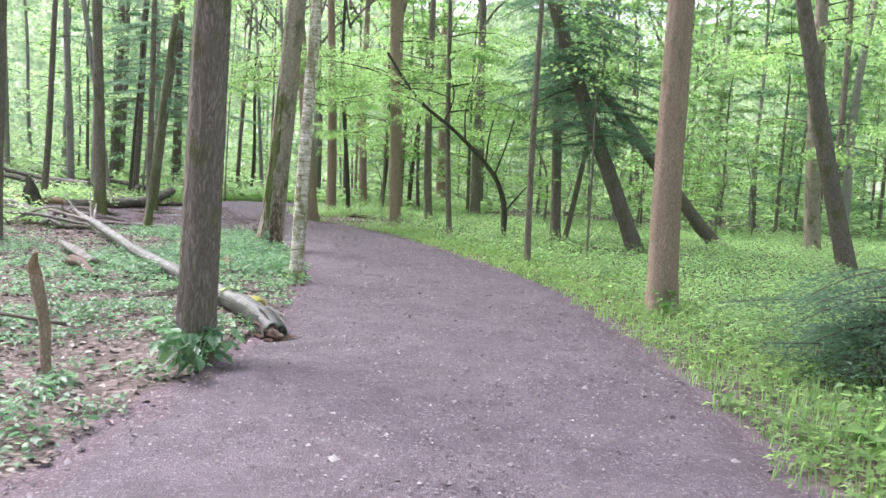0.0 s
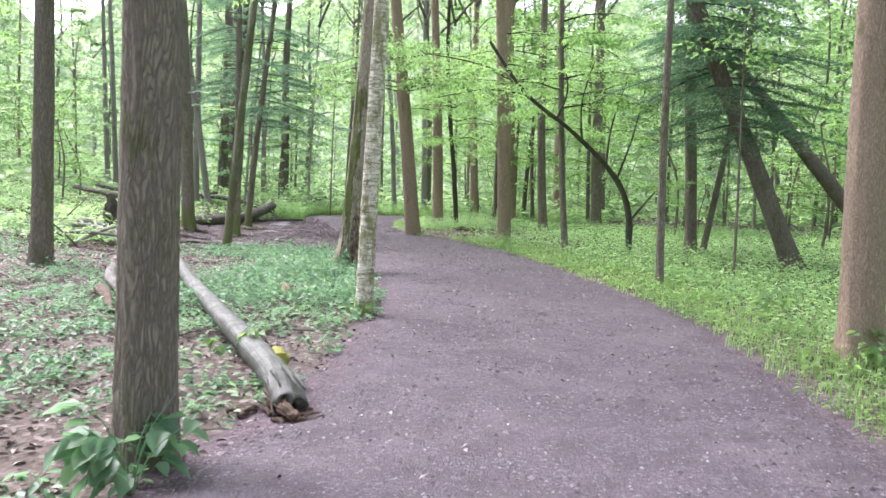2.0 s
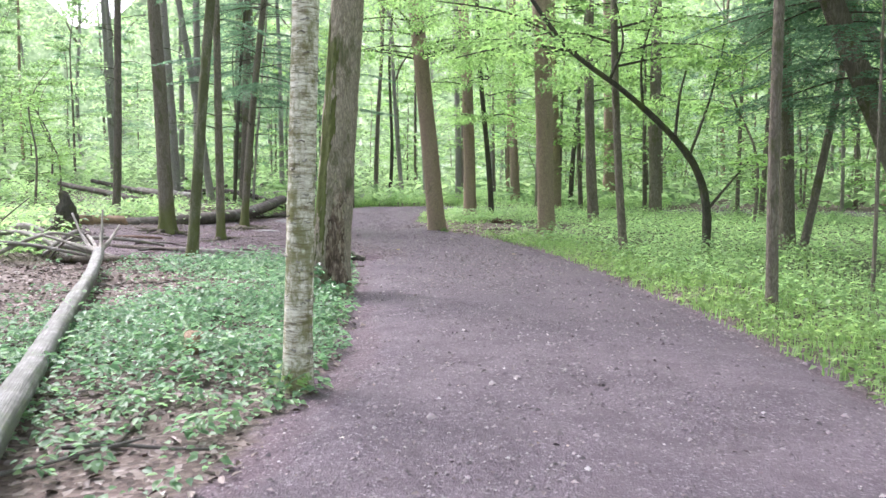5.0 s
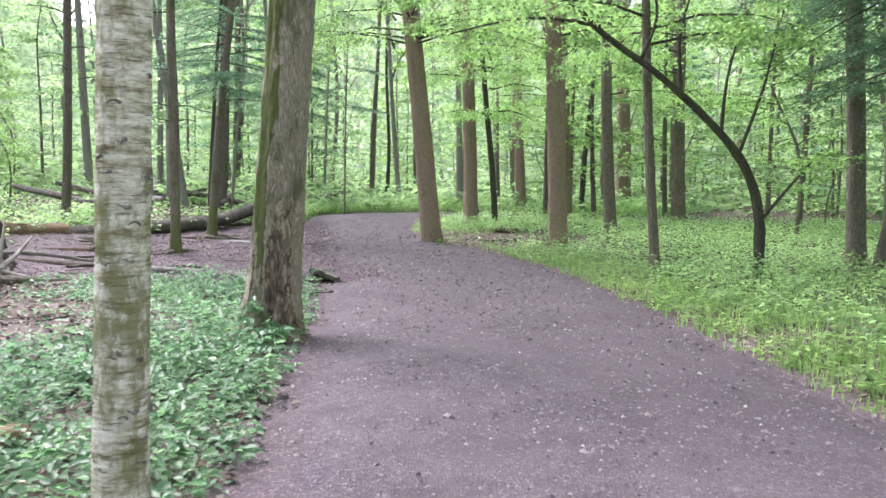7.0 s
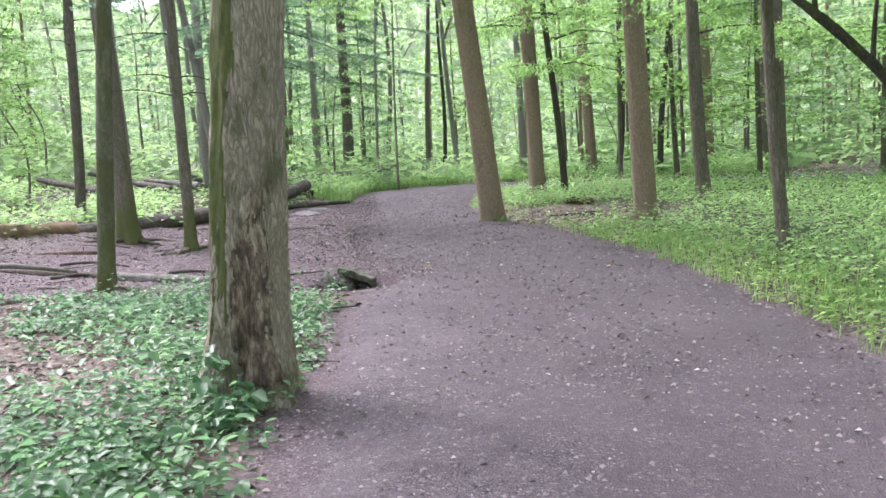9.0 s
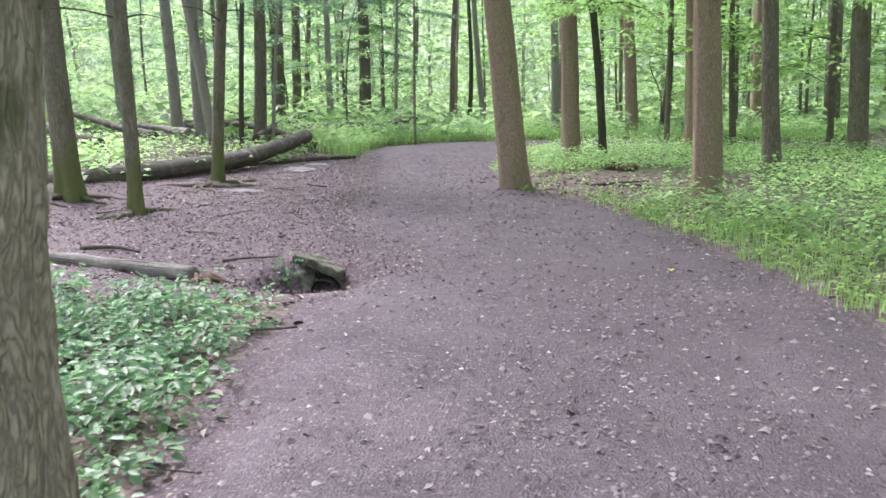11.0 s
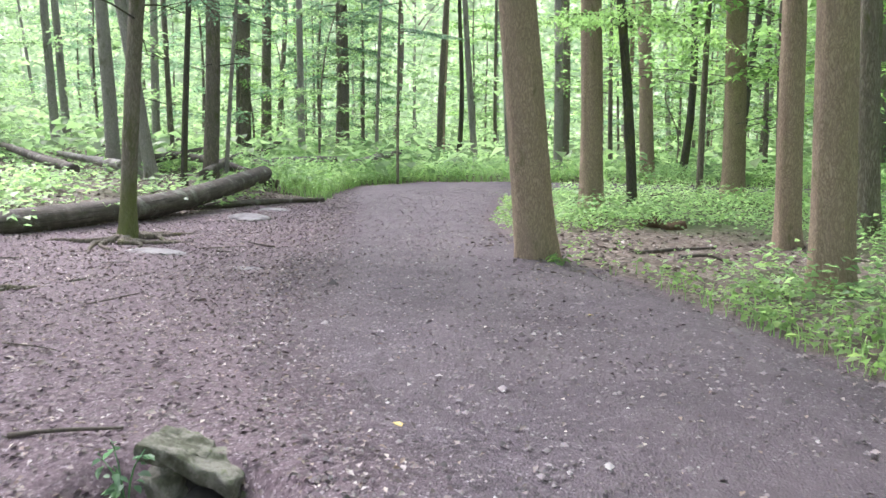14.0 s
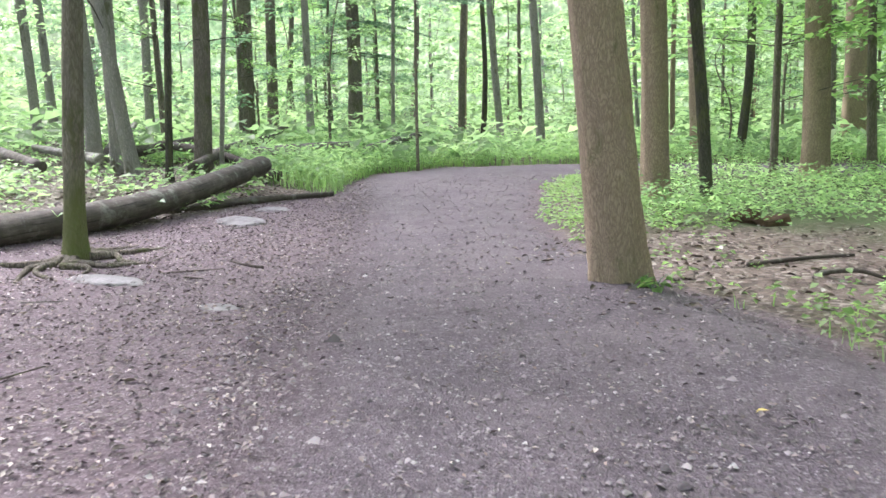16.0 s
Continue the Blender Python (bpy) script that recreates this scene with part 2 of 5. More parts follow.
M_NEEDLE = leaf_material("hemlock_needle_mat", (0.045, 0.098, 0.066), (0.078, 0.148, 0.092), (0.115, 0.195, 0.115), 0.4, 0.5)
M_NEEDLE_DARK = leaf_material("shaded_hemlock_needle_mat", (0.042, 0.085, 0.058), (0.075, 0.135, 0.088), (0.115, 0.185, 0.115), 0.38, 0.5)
M_BARK_GREY = bark_material("grey_brown_bark_mat", (0.095, 0.08, 0.066), (0.275, 0.24, 0.20), 0.4)
M_BARK_TAN = bark_material("tan_bark_mat", (0.19, 0.14, 0.102), (0.40, 0.308, 0.236), 0.15, 1.5, False, 0.0, 0.3, 0.009)
M_BARK_DARK = bark_material("dark_bark_mat", (0.09, 0.078, 0.066), (0.24, 0.21, 0.178), 0.45)
M_BARK_FOOT = bark_material("moss_footed_dark_bark_mat", (0.105, 0.093, 0.076), (0.26, 0.232, 0.19), 0.5, 1.2, False, 1.0, 0.2, 0.01)
M_BARK_GREEN = bark_material("greenish_bark_mat", (0.10, 0.10, 0.072), (0.25, 0.245, 0.185), 0.9, 1.4, False, 0.6, 0.25, 0.008)
M_BARK_MOSS = bark_material("mossy_bark_mat", (0.15, 0.125, 0.098), (0.44, 0.385, 0.31), 0.55, 1.0, False, 0.0, 0.28, 0.014)
M_BARK_PALE = bark_material("pale_grey_bark_mat", (0.19, 0.178, 0.16), (0.41, 0.39, 0.355), 0.3, 1.6)
M_BARK_BIRCH = bark_material("yellow_birch_bark_mat", (0.21, 0.18, 0.12), (0.46, 0.42, 0.31), 0.6, 0.6, True, 0.0, 0.2, 0.006)
M_BARK_BLACK = bark_material("wet_black_bark_mat", (0.036, 0.034, 0.027), (0.11, 0.103, 0.083), 0.6)
M_LOGGREY = log_material("mossy_log_mat", ((0.32, (0.035, 0.036, 0.028)), (0.46, (0.075, 0.08, 0.066)), (0.56, (0.15, 0.152, 0.142)), (0.68, (0.33, 0.33, 0.325))), (0.035, 0.032, 0.027), (0.07, 0.09, 0.04), 0.6)
M_YMOSS = plain_material("yellow_moss_mat", ((0.3, (0.16, 0.17, 0.03)), (0.7, (0.34, 0.33, 0.06))), 60.0)
M_DEAD = log_material("weathered_log_mat", ((0.3, (0.07, 0.062, 0.052)), (0.48, (0.17, 0.158, 0.142)), (0.62, (0.32, 0.31, 0.295)), (0.75, (0.42, 0.41, 0.40))), (0.04, 0.035, 0.03), (0.12, 0.13, 0.07))
M_BLEACHED = log_material("bleached_wood_mat", ((0.32, (0.10, 0.088, 0.074)), (0.48, (0.23, 0.21, 0.19)), (0.6, (0.37, 0.35, 0.32)), (0.74, (0.5, 0.485, 0.46))), (0.10, 0.085, 0.07), (0.22, 0.21, 0.17))
M_LOGDARK = log_material("rotting_log_mat", ((0.3, (0.022, 0.018, 0.015)), (0.5, (0.07, 0.058, 0.048)), (0.68, (0.16, 0.14, 0.12))), (0.015, 0.012, 0.01), (0.19, 0.195, 0.165))
M_ROT = log_material("rotten_wood_mat", ((0.3, (0.035, 0.022, 0.017)), (0.5, (0.12, 0.07, 0.05)), (0.7, (0.25, 0.165, 0.12))), (0.02, 0.014, 0.01), (0.07, 0.05, 0.035))
M_ORANGE = log_material("split_wood_mat", ((0.3, (0.09, 0.055, 0.035)), (0.5, (0.22, 0.145, 0.09)), (0.7, (0.36, 0.27, 0.18))), (0.06, 0.04, 0.03), (0.10, 0.08, 0.05))
M_SCAR = plain_material("rotten_scar_mat", ((0.3, (0.028, 0.02, 0.016)), (0.45, (0.09, 0.064, 0.048)), (0.55, (0.19, 0.145, 0.108)), (0.68, (0.40, 0.335, 0.26))), 26.0, 0.95, (1, 1, 0.3), 0.03)
M_FLAKE = plain_material("flaking_wood_mat", ((0.3, (0.07, 0.05, 0.036)), (0.45, (0.2, 0.155, 0.115)), (0.6, (0.42, 0.365, 0.29))), 30.0, 0.95, (1, 1, 0.25), 0.02)
M_TRUNK_MOSS = plain_material("trunk_moss_mat", ((0.3, (0.055, 0.065, 0.02)), (0.55, (0.10, 0.115, 0.035)), (0.75, (0.16, 0.17, 0.065))), 25.0, 0.95, (1, 1, 0.5), 0.012)
M_ROCK = plain_material("grey_rock_mat", ((0.3, (0.10, 0.092, 0.098)), (0.55, (0.19, 0.18, 0.188)), (0.78, (0.29, 0.285, 0.285))), 6.0, 0.75, (1, 1, 1), 0.02)
M_MOSSROCK = plain_material("mossy_rock_mat", ((0.28, (0.03, 0.034, 0.02)), (0.45, (0.085, 0.088, 0.06)), (0.6, (0.2, 0.195, 0.165)), (0.75, (0.10, 0.125, 0.04))), 11.0, 0.9, (1, 1, 1), 0.03)
# Near-black: the shade inside the drain is put into the colour.
M_HOLE = plain_material("drain_shade_mat", ((0.3, (0.012, 0.011, 0.01)), (0.7, (0.03, 0.028, 0.025))), 9.0, 0.9)
M_PEBBLE = island_material("pebble_mat", ((0.0, (0.04, 0.033, 0.037)), (0.45, (0.115, 0.094, 0.106)), (0.85, (0.21, 0.18, 0.195)), (0.975, (0.25, 0.225, 0.235)), (1.0, (0.38, 0.36, 0.365))))
M_LITTER = island_material("dead_leaf_mat", ((0.0, (0.045, 0.034, 0.029)), (0.35, (0.115, 0.083, 0.068)), (0.7, (0.205, 0.16, 0.138)), (0.92, (0.33, 0.28, 0.25)), (1.0, (0.46, 0.425, 0.395))), 0.6)
M_CHIP = island_material("bark_chip_mat", ((0.0, (0.05, 0.036, 0.037)), (0.4, (0.12, 0.092, 0.1)), (0.75, (0.205, 0.165, 0.165)), (0.95, (0.30, 0.255, 0.255)), (1.0, (0.44, 0.40, 0.40))), 0.7)
M_SCRAP = island_material("trodden_scrap_mat", ((0.0, (0.06, 0.045, 0.042)), (0.35, (0.115, 0.08, 0.068)), (0.65, (0.2, 0.145, 0.12)), (0.85, (0.31, 0.25, 0.215)), (1.0, (0.48, 0.43, 0.39))), 0.55)
M_TWIG = plain_material("twig_mat", ((0.3, (0.05, 0.042, 0.034)), (0.7, (0.13, 0.11, 0.09))), 30.0)
M_GROUND = ground_material()
M_PATH = path_material()
M_FAR = far_wood_material()
M_YELLOW = plain_material("fallen_leaf_mat", ((0.3, (0.42, 0.30, 0.08)), (0.7, (0.6, 0.47, 0.16))), 30.0, 0.6)


# ---- plan ----
LY = (-30, -10, 3.4, 5, 7.3, 8.8, 10.6, 12.1, 13.5, 14.6, 15.5, 16.9, 17.8, 18.9, 19.6, 20.5, 24, 28.6, 30.3, 32.8, 34.6, 35.8, 36.4, 36.8, 37.2, 38, 40.5)
LX = (-2.0, -2.7, -2.85, -3.15, -3.55, -4.0, -4.65, -5.2, -6.1, -6.75, -7.3, -8.2, -8.65, -8.95, -9.9, -11.0, -13.4, -16.7, -18.0, -19.1, -18.7, -17.2, -15.5, -13, -10, -6, 4)
RY = (-30, -10, 2, 4.8, 6.9, 10, 12.4, 14.5, 17.2, 19.3, 21.4, 22.8, 23.9, 24.8, 26, 27.5, 31.4, 33, 33.9, 34.4, 34.9, 35.6, 38)
RX = (2.2, 1.8, 1.3, 0.82, 0.33, -0.65, -1.5, -2.6, -4.3, -5.6, -7.2, -8.5, -9.7, -10.7, -11.8, -12.8, -14.6, -14.8, -14.0, -12.5, -10, -6, 4)


def smooth(a, b, v):
    v = np.clip((v - a) / (b - a), 0, 1)
    return v * v * (3 - 2 * v)


def wob(x, y, s, k=0.0):
    """A cheap rolling noise, about -1 to 1."""
    x, y = x / s + k * 7.3, y / s - k * 3.1
    return (np.sin(x * 1.7 + 1.3 * np.sin(y * 1.1 + k)) + np.sin(y * 2.1 + 1.1 * np.sin(x * 1.6)) + np.sin(x * 3.7 - y * 2.9 + k)) / 3


def left_of(x, y):
    return np.interp(y, LY, LX) + 0.10 * wob(x, y, 0.35) + 0.06 * wob(x, y, 0.12, 2) - x


def right_of(x, y):
    return x - np.interp(y, RY, RX) + 0.10 * wob(x, y, 0.4, 1) + 0.06 * wob(x, y, 0.13, 3)


def bank(x, y):
    return (-(x + 14.0) * 12.0 - (y - 19.0) * 4.5) / 12.816


def clearing(x, y):
    """How far a place belongs to the bare, trodden earth beside the path, 0 to 1."""
    edge = np.interp(y, (15.3, 17.5, 19, 21.5, 25.9, 28.6, 31), (-11.0, -15.0, -16.3, -16.3, -17.0, -17.6, -18.4))
    a = smooth(-0.3, 0.5, x - edge + 0.2 * wob(x, y, 0.5))
    b = smooth(-0.2, 0.5, y - (17.7 + (x + 8.6) * 0.46) + 0.25 * wob(x, y, 0.45, 4))
    c = smooth(-0.2, 0.4, left_of(x, y) + 0.6)
    return a * b * c * smooth(31.5, 29.5, y)


def litter_patch(x, y):
    d = np.hypot((x + 9.6) / 2.3, (y - 25.7) / 2.1)
    e = np.hypot((x + 13.0) / 2.6, (y - 15.0) / 1.0)
    f = np.hypot((x + 9.7) / 2.1, (y - 13.7) / 1.7)
    e = np.minimum(e, f)
    return np.maximum(smooth(1.15, 0.6, d + 0.2 * wob(x, y, 0.5)), smooth(1.2, 0.7, e + 0.2 * wob(x, y, 0.6)))


def ground_z(x, y):
    x, y = np.asarray(x, float), np.asarray(y, float)
    d = bank(x, y)
    off = np.maximum(left_of(x, y), right_of(x, y))
    rough = smooth(-0.1, 1.2, off) * (1 - 0.7 * clearing(x, y))
    z = -0.06 + 0.33 * smooth(-0.3, 3, d) + 0.9 * smooth(3, 14, d) + 0.6 * smooth(14, 40, d)
    z = z + rough * (0.045 * wob(x, y, 1.1) + 0.03 * wob(x, y, 0.33, 2) + 0.02)
    z = z - 0.42 * smooth(1.0, 0.3, np.hypot((x + 9.22) / 0.62, (y - 18.45) / np.where(y > 18.45, 0.45, 0.62))) - 0.08 * smooth(1.0, 0.2, np.hypot((x + 10.2) / 0.9, (y - 18.1) / 0.6))
    return z + smooth(15, 60, np.hypot(x + 8, y - 18)) * 0.35 * wob(x, y, 9, 5)


def gz(x, y):
    return float(ground_z(x, y))


# ---- mesh helpers ----
def bulk(name, verts, faces, mat):
    """A mesh from an array of vertices and an array of faces of one size."""
    verts, faces = np.asarray(verts, np.float32), np.asarray(faces, np.int32)
    me = bpy.data.meshes.new(name)
    n, k = faces.shape
    me.vertices.add(len(verts))
    me.vertices.foreach_set("co", verts.ravel())
    me.loops.add(n * k)
    me.loops.foreach_set("vertex_index", faces.ravel())
    me.polygons.add(n)
    me.polygons.foreach_set("loop_start", np.arange(0, n * k, k, dtype=np.int32))
    me.polygons.foreach_set("use_smooth", np.ones(n, bool))
    me.update(calc_edges=True)
    me.materials.append(mat)
    return me


def paint(me, values):
    """Stores what the ground is made of at each vertex."""
    at = me.attributes.new("plan", "FLOAT_COLOR", "POINT")
    at.data.foreach_set("color", np.asarray(values, np.float32).ravel())


def child(name, me, parent, label="", m=None):
    ob = new(name, me)
    ob.parent = parent
    if m is not None:
        ob.matrix_basis = m
    return tagged(ob, label) if label else ob


def tube(pts, radii, sides=8, rough=0.0, seed=0, lobes=0.0, cap=True):
    """Vertices and quads of a tapering round limb along a line of points."""
    rng = np.random.default_rng(seed)
    pts = [Vector(p) for p in pts]
    verts, faces = [], []
    ph = rng.uniform(0, 6.28, 4)
    side = Vector((1, 0.13, 0.07))
    for i, p in enumerate(pts):
        d = (pts[min(i + 1, len(pts) - 1)] - pts[max(i - 1, 0)]).normalized()
        side = (side - d * side.dot(d)).normalized()
        up = d.cross(side)
        for j in range(sides):
            a = 2 * math.pi * j / sides
            r = radii[i] * (1 + lobes * math.cos(3 * a + ph[0] + i * 0.02) + rough * rng.uniform(-1, 1))
            verts.append(p + side * (r * math.cos(a)) + up * (r * math.sin(a)))
    n = len(pts)
    for i in range(n - 1):
        for j in range(sides):
            k = (j + 1) % sides
            faces.append((i * sides + j, i * sides + k, (i + 1) * sides + k, (i + 1) * sides + j))
    if cap:
        for i, flip in ((0, True), (n - 1, False)):
            c = len(verts)
            verts.append(pts[i])
            for j in range(0, sides, 2):
                q = [i * sides + j, i * sides + (j + 1) % sides, i * sides + (j + 2) % sides, c]
                faces.append(tuple(q[::-1]) if flip else tuple(q))
    return np.array([tuple(v) for v in verts]), np.array(faces)


def spline(ctrl, n):
    """Points along a smooth line through the control points."""
    c = np.array(ctrl, float)
    t = np.linspace(0, len(c) - 1, n)
    out = []
    for u in t:
        i = min(int(u), len(c) - 2)
        f = u - i
        p0, p1, p2, p3 = c[max(i - 1, 0)], c[i], c[i + 1], c[min(i + 2, len(c) - 1)]
        out.append(0.5 * (2 * p1 + (p2 - p0) * f + (2 * p0 - 5 * p1 + 4 * p2 - p3) * f ** 2 + (3 * p1 - p0 - 3 * p2 + p3) * f ** 3))
    return np.array(out)


def limb(name, ctrl, r0, r1, mat, sides=8, n=14, rough=0.05, seed=0, lobes=0.0):
    pts = spline(ctrl, n)
    radii = np.linspace(r0, r1, n)
    rng = np.random.default_rng(seed + 900)
    v, f = tube(pts, radii, sides, 0.0, seed, lobes)
    if rough:
        ring = np.repeat(pts, sides, 0)
        bumps = rng.normal(0, rough, (n, sides))
        bumps = (bumps + np.roll(bumps, 1, 0) + np.roll(bumps, 2, 0)) / 1.7
        v[:n * sides] = ring + (v[:n * sides] - ring) * (1 + bumps.reshape(-1, 1))
    me = bulk(name, v, f, mat)
    run = np.concatenate([[0], np.cumsum(np.linalg.norm(np.diff(pts, axis=0), axis=1))])
    vi = f.ravel()
    u = np.where(vi < n * sides, (vi % sides) / sides, 0.5)
    w = run[np.minimum(vi // sides, n - 1)]
    u = u.reshape(f.shape)
    u = np.where((u == 0) & (u.max(1, keepdims=True) > 0.6), 1.0, u)
    uv = me.uv_layers.new(name="along")
    uv.data.foreach_set("uv", np.stack([u.ravel(), w], -1).astype(np.float32).ravel())
    return me


def joined(parts):
    verts, faces, base = [], [], 0
    for v, f in parts:
        verts.append(v)
        faces.append(np.asarray(f) + base)
        base += len(v)
    return np.concatenate(verts), np.concatenate(faces)


def leaves(pos, size, yaw, tilt, roll, wide=0.55, fold=0.16, fine=False):
    """Vertices and faces of many folded leaves, each at its place, turned and tilted."""
    n = len(pos)
    if fine:
        shape = np.array([(0, 0, 0), (-0.42 * wide, 0.28, fold), (-0.36 * wide, 0.66, fold * 0.9), (0, 1, -0.1), (0.36 * wide, 0.66, fold * 0.9), (0.42 * wide, 0.28, fold)])
        quads = np.array([(0, 3, 2, 1), (0, 5, 4, 3)])
    else:
        shape = np.array([(0, 0, 0), (-0.5 * wide, 0.45, fold), (0, 1, -0.08), (0.5 * wide, 0.45, fold)])
        quads = np.array([(0, 2, 1), (0, 3, 2)])
    k = len(shape)
    s = shape[None] * size[:, None, None]
    cr, sr = np.cos(roll)[:, None], np.sin(roll)[:, None]
    x, y, z = s[..., 0] * cr + s[..., 2] * sr, s[..., 1], -s[..., 0] * sr + s[..., 2] * cr
    ct, st = np.cos(tilt)[:, None], np.sin(tilt)[:, None]
    y, z = y * ct - z * st, y * st + z * ct
    cy, sy = np.cos(yaw)[:, None], np.sin(yaw)[:, None]
    x, y = x * cy - y * sy, x * sy + y * cy
    v = np.stack([x, y, z], -1) + pos[:, None]
    f = quads[None] + (np.arange(n) * k)[:, None, None]
    return v.reshape(-1, 3), f.reshape(-1, quads.shape[1])


def leaf_mesh(name, pos, size, mat, rng, tilt=(-0.5, 0.35), wide=0.6, fine=False, yaw=None):
    n = len(pos)
    yaw = rng.uniform(0, 6.283, n) if yaw is None else yaw
    v, f = leaves(np.asarray(pos), np.asarray(size), yaw, rng.uniform(*tilt, n), rng.uniform(-0.5, 0.5, n), wide, 0.14, fine)
    return bulk(name, v, f, mat)


# ---- ground ----
def axis(a, b, step, far, grow=1.16):
    mid = list(np.arange(a, b + step / 2, step))
    up, d = [], step
    while not up or up[-1] < far:
        d *= grow
        up.append((up[-1] if up else b) + d)
    down, d = [], step
    while not down or down[-1] > -far:
        d *= grow
        down.append((down[-1] if down else a) - d)
    return np.array(down[::-1] + mid + up)


gx, gy = axis(-19, 3, 0.14, 170), axis(-1, 33, 0.14, 170)
GX, GY = np.meshgrid(gx, gy)
gv = np.stack([GX, GY, ground_z(GX, GY)], -1).reshape(-1, 3)
nx, ny = len(gx), len(gy)
idx = np.arange(nx * ny).reshape(ny, nx)
gf = np.stack([idx[:-1, :-1], idx[:-1, 1:], idx[1:, 1:], idx[1:, :-1]], -1).reshape(-1, 4)
ground_me = bulk("ground", gv, gf, M_GROUND)
off = np.maximum(left_of(gv[:, 0], gv[:, 1]), right_of(gv[:, 0], gv[:, 1]))
bare = np.maximum(clearing(gv[:, 0], gv[:, 1]), smooth(0.35, 0.0, off) * 0.8)
greenish = 0.5 * smooth(0.4, 3.0, right_of(gv[:, 0], gv[:, 1])) * (1 - litter_patch(gv[:, 0], gv[:, 1])) + 0.2 * smooth(0.5, 3, bank(gv[:, 0], gv[:, 1]))
paint(ground_me, np.stack([bare, np.clip(greenish * 1.4, 0, 0.85), bare * 0, bare * 0 + 1], -1))
ground = tagged(new("ground", ground_me), "brown forest floor of soil and dead leaves", "forest floor", kind="structure")

rows_y = np.arange(-29, 40, 0.14)
across = np.linspace(-0.06, 1.06, 34)
PY, PU = np.meshgrid(rows_y, across, indexing="ij")
pl, pr = np.interp(PY, LY, LX), np.interp(PY, RY, RX)
PX = pl + (pr - pl) * PU
inside = -np.maximum(left_of(PX, PY), right_of(PX, PY))
merge = smooth(18.2, 19.6, PY) * smooth(30.8, 29.2, PY) * smooth(2.4, 0.4, PX - pl)
PZ = ground_z(PX, PY) + 0.05 * (1 - 0.72 * merge) * smooth(-0.12, 0.5, inside) - 0.035 * smooth(0.05, -0.15, inside) + 0.007 * wob(PX, PY, 0.22) + 0.01 * wob(PX, PY, 0.8, 2)
pv = np.stack([PX, PY, PZ], -1).reshape(-1, 3)
pid = np.arange(PX.size).reshape(PX.shape)
pf = np.stack([pid[:-1, :-1], pid[:-1, 1:], pid[1:, 1:], pid[1:, :-1]], -1).reshape(-1, 4)
path_me = bulk("path", pv, pf, M_PATH)
gravel = (smooth(-0.02, 0.45, inside) * (1 - 0.8 * smooth(2.0, 0.1, inside) * smooth(17.5, 19.5, PY) * smooth(30.5, 28.5, PY) * smooth(2.3, 0.3, PX - pl))).ravel()
# gravel darker right of centre along the middle stretch, with uneven edges
dark_stretch = (smooth(11.5, 15.5, PY + 0.8 * wob(PX, PY, 1.6, 3)) * smooth(23.5, 19.5, PY + 0.8 * wob(PX, PY, 1.4, 2)) * smooth(0.15, 0.5, PU + 0.12 * wob(PX, PY, 1.2, 4)) * (0.75 + 0.25 * wob(PX, PY, 1.3, 5))).ravel()
paint(path_me, np.stack([gravel, np.clip(dark_stretch, 0, 1) * 0.6, gravel * 0, gravel * 0 + 1], -1))
path = tagged(new("path", path_me), "purplish-grey fine gravel footpath bending through the wood", "path", kind="structure")


def path_z(x, y):
    ins = -np.maximum(left_of(x, y), right_of(x, y))
    return ground_z(x, y) + 0.05 * smooth(-0.12, 0.5, ins) * (ins > -0.1) + 0.007 * wob(x, y, 0.22) * (ins > 0)


# ---- trees ----
def trunk_mesh(name, h, dia, lean, mat, seed, sides=20, rings=30, flare=0.5, bend=0.06, top=0.45, ridges=0.03):
    rng = np.random.default_rng(seed)
    u = np.linspace(0, 1, rings) ** 1.7
    z = u * (h + 0.25) - 0.25
    a = np.linspace(0, 2 * math.pi, sides, endpoint=False)
    A, Z = np.meshgrid(a, z)
    ph = rng.uniform(0, 6.28, 6)
    r = dia / 2 * (1 - (1 - top) * Z / h)
    root = np.exp(-np.maximum(Z, 0) / (0.5 * dia + 0.06))
    r = r * (1 + flare * root * (0.55 + 0.3 * np.cos(3 * A + ph[0]) + 0.25 * np.cos(5 * A + ph[1])))
    r = r * (1 + ridges * np.cos(9 * A + 1.5 * np.sin(Z * 1.3 + ph[2])) + ridges * 0.8 * np.sin(5 * A + Z * 2.2 + ph[3]) + ridges * rng.uniform(-1, 1, A.shape))
    cx = lean[0] * Z + bend * np.sin(Z * 0.55 + ph[4]) - bend * math.sin(ph[4])
    cy = lean[1] * Z + bend * np.cos(Z * 0.48 + ph[5]) - bend * math.cos(ph[5])
    v = np.stack([cx + r * np.cos(A), cy + r * np.sin(A), Z], -1).reshape(-1, 3)
    i = np.arange(rings * sides).reshape(rings, sides)
    f = np.stack([i[:-1], np.roll(i, -1, 1)[:-1], np.roll(i, -1, 1)[1:], i[1:]], -1).reshape(-1, 4)
    return bulk(name, v, f, mat)


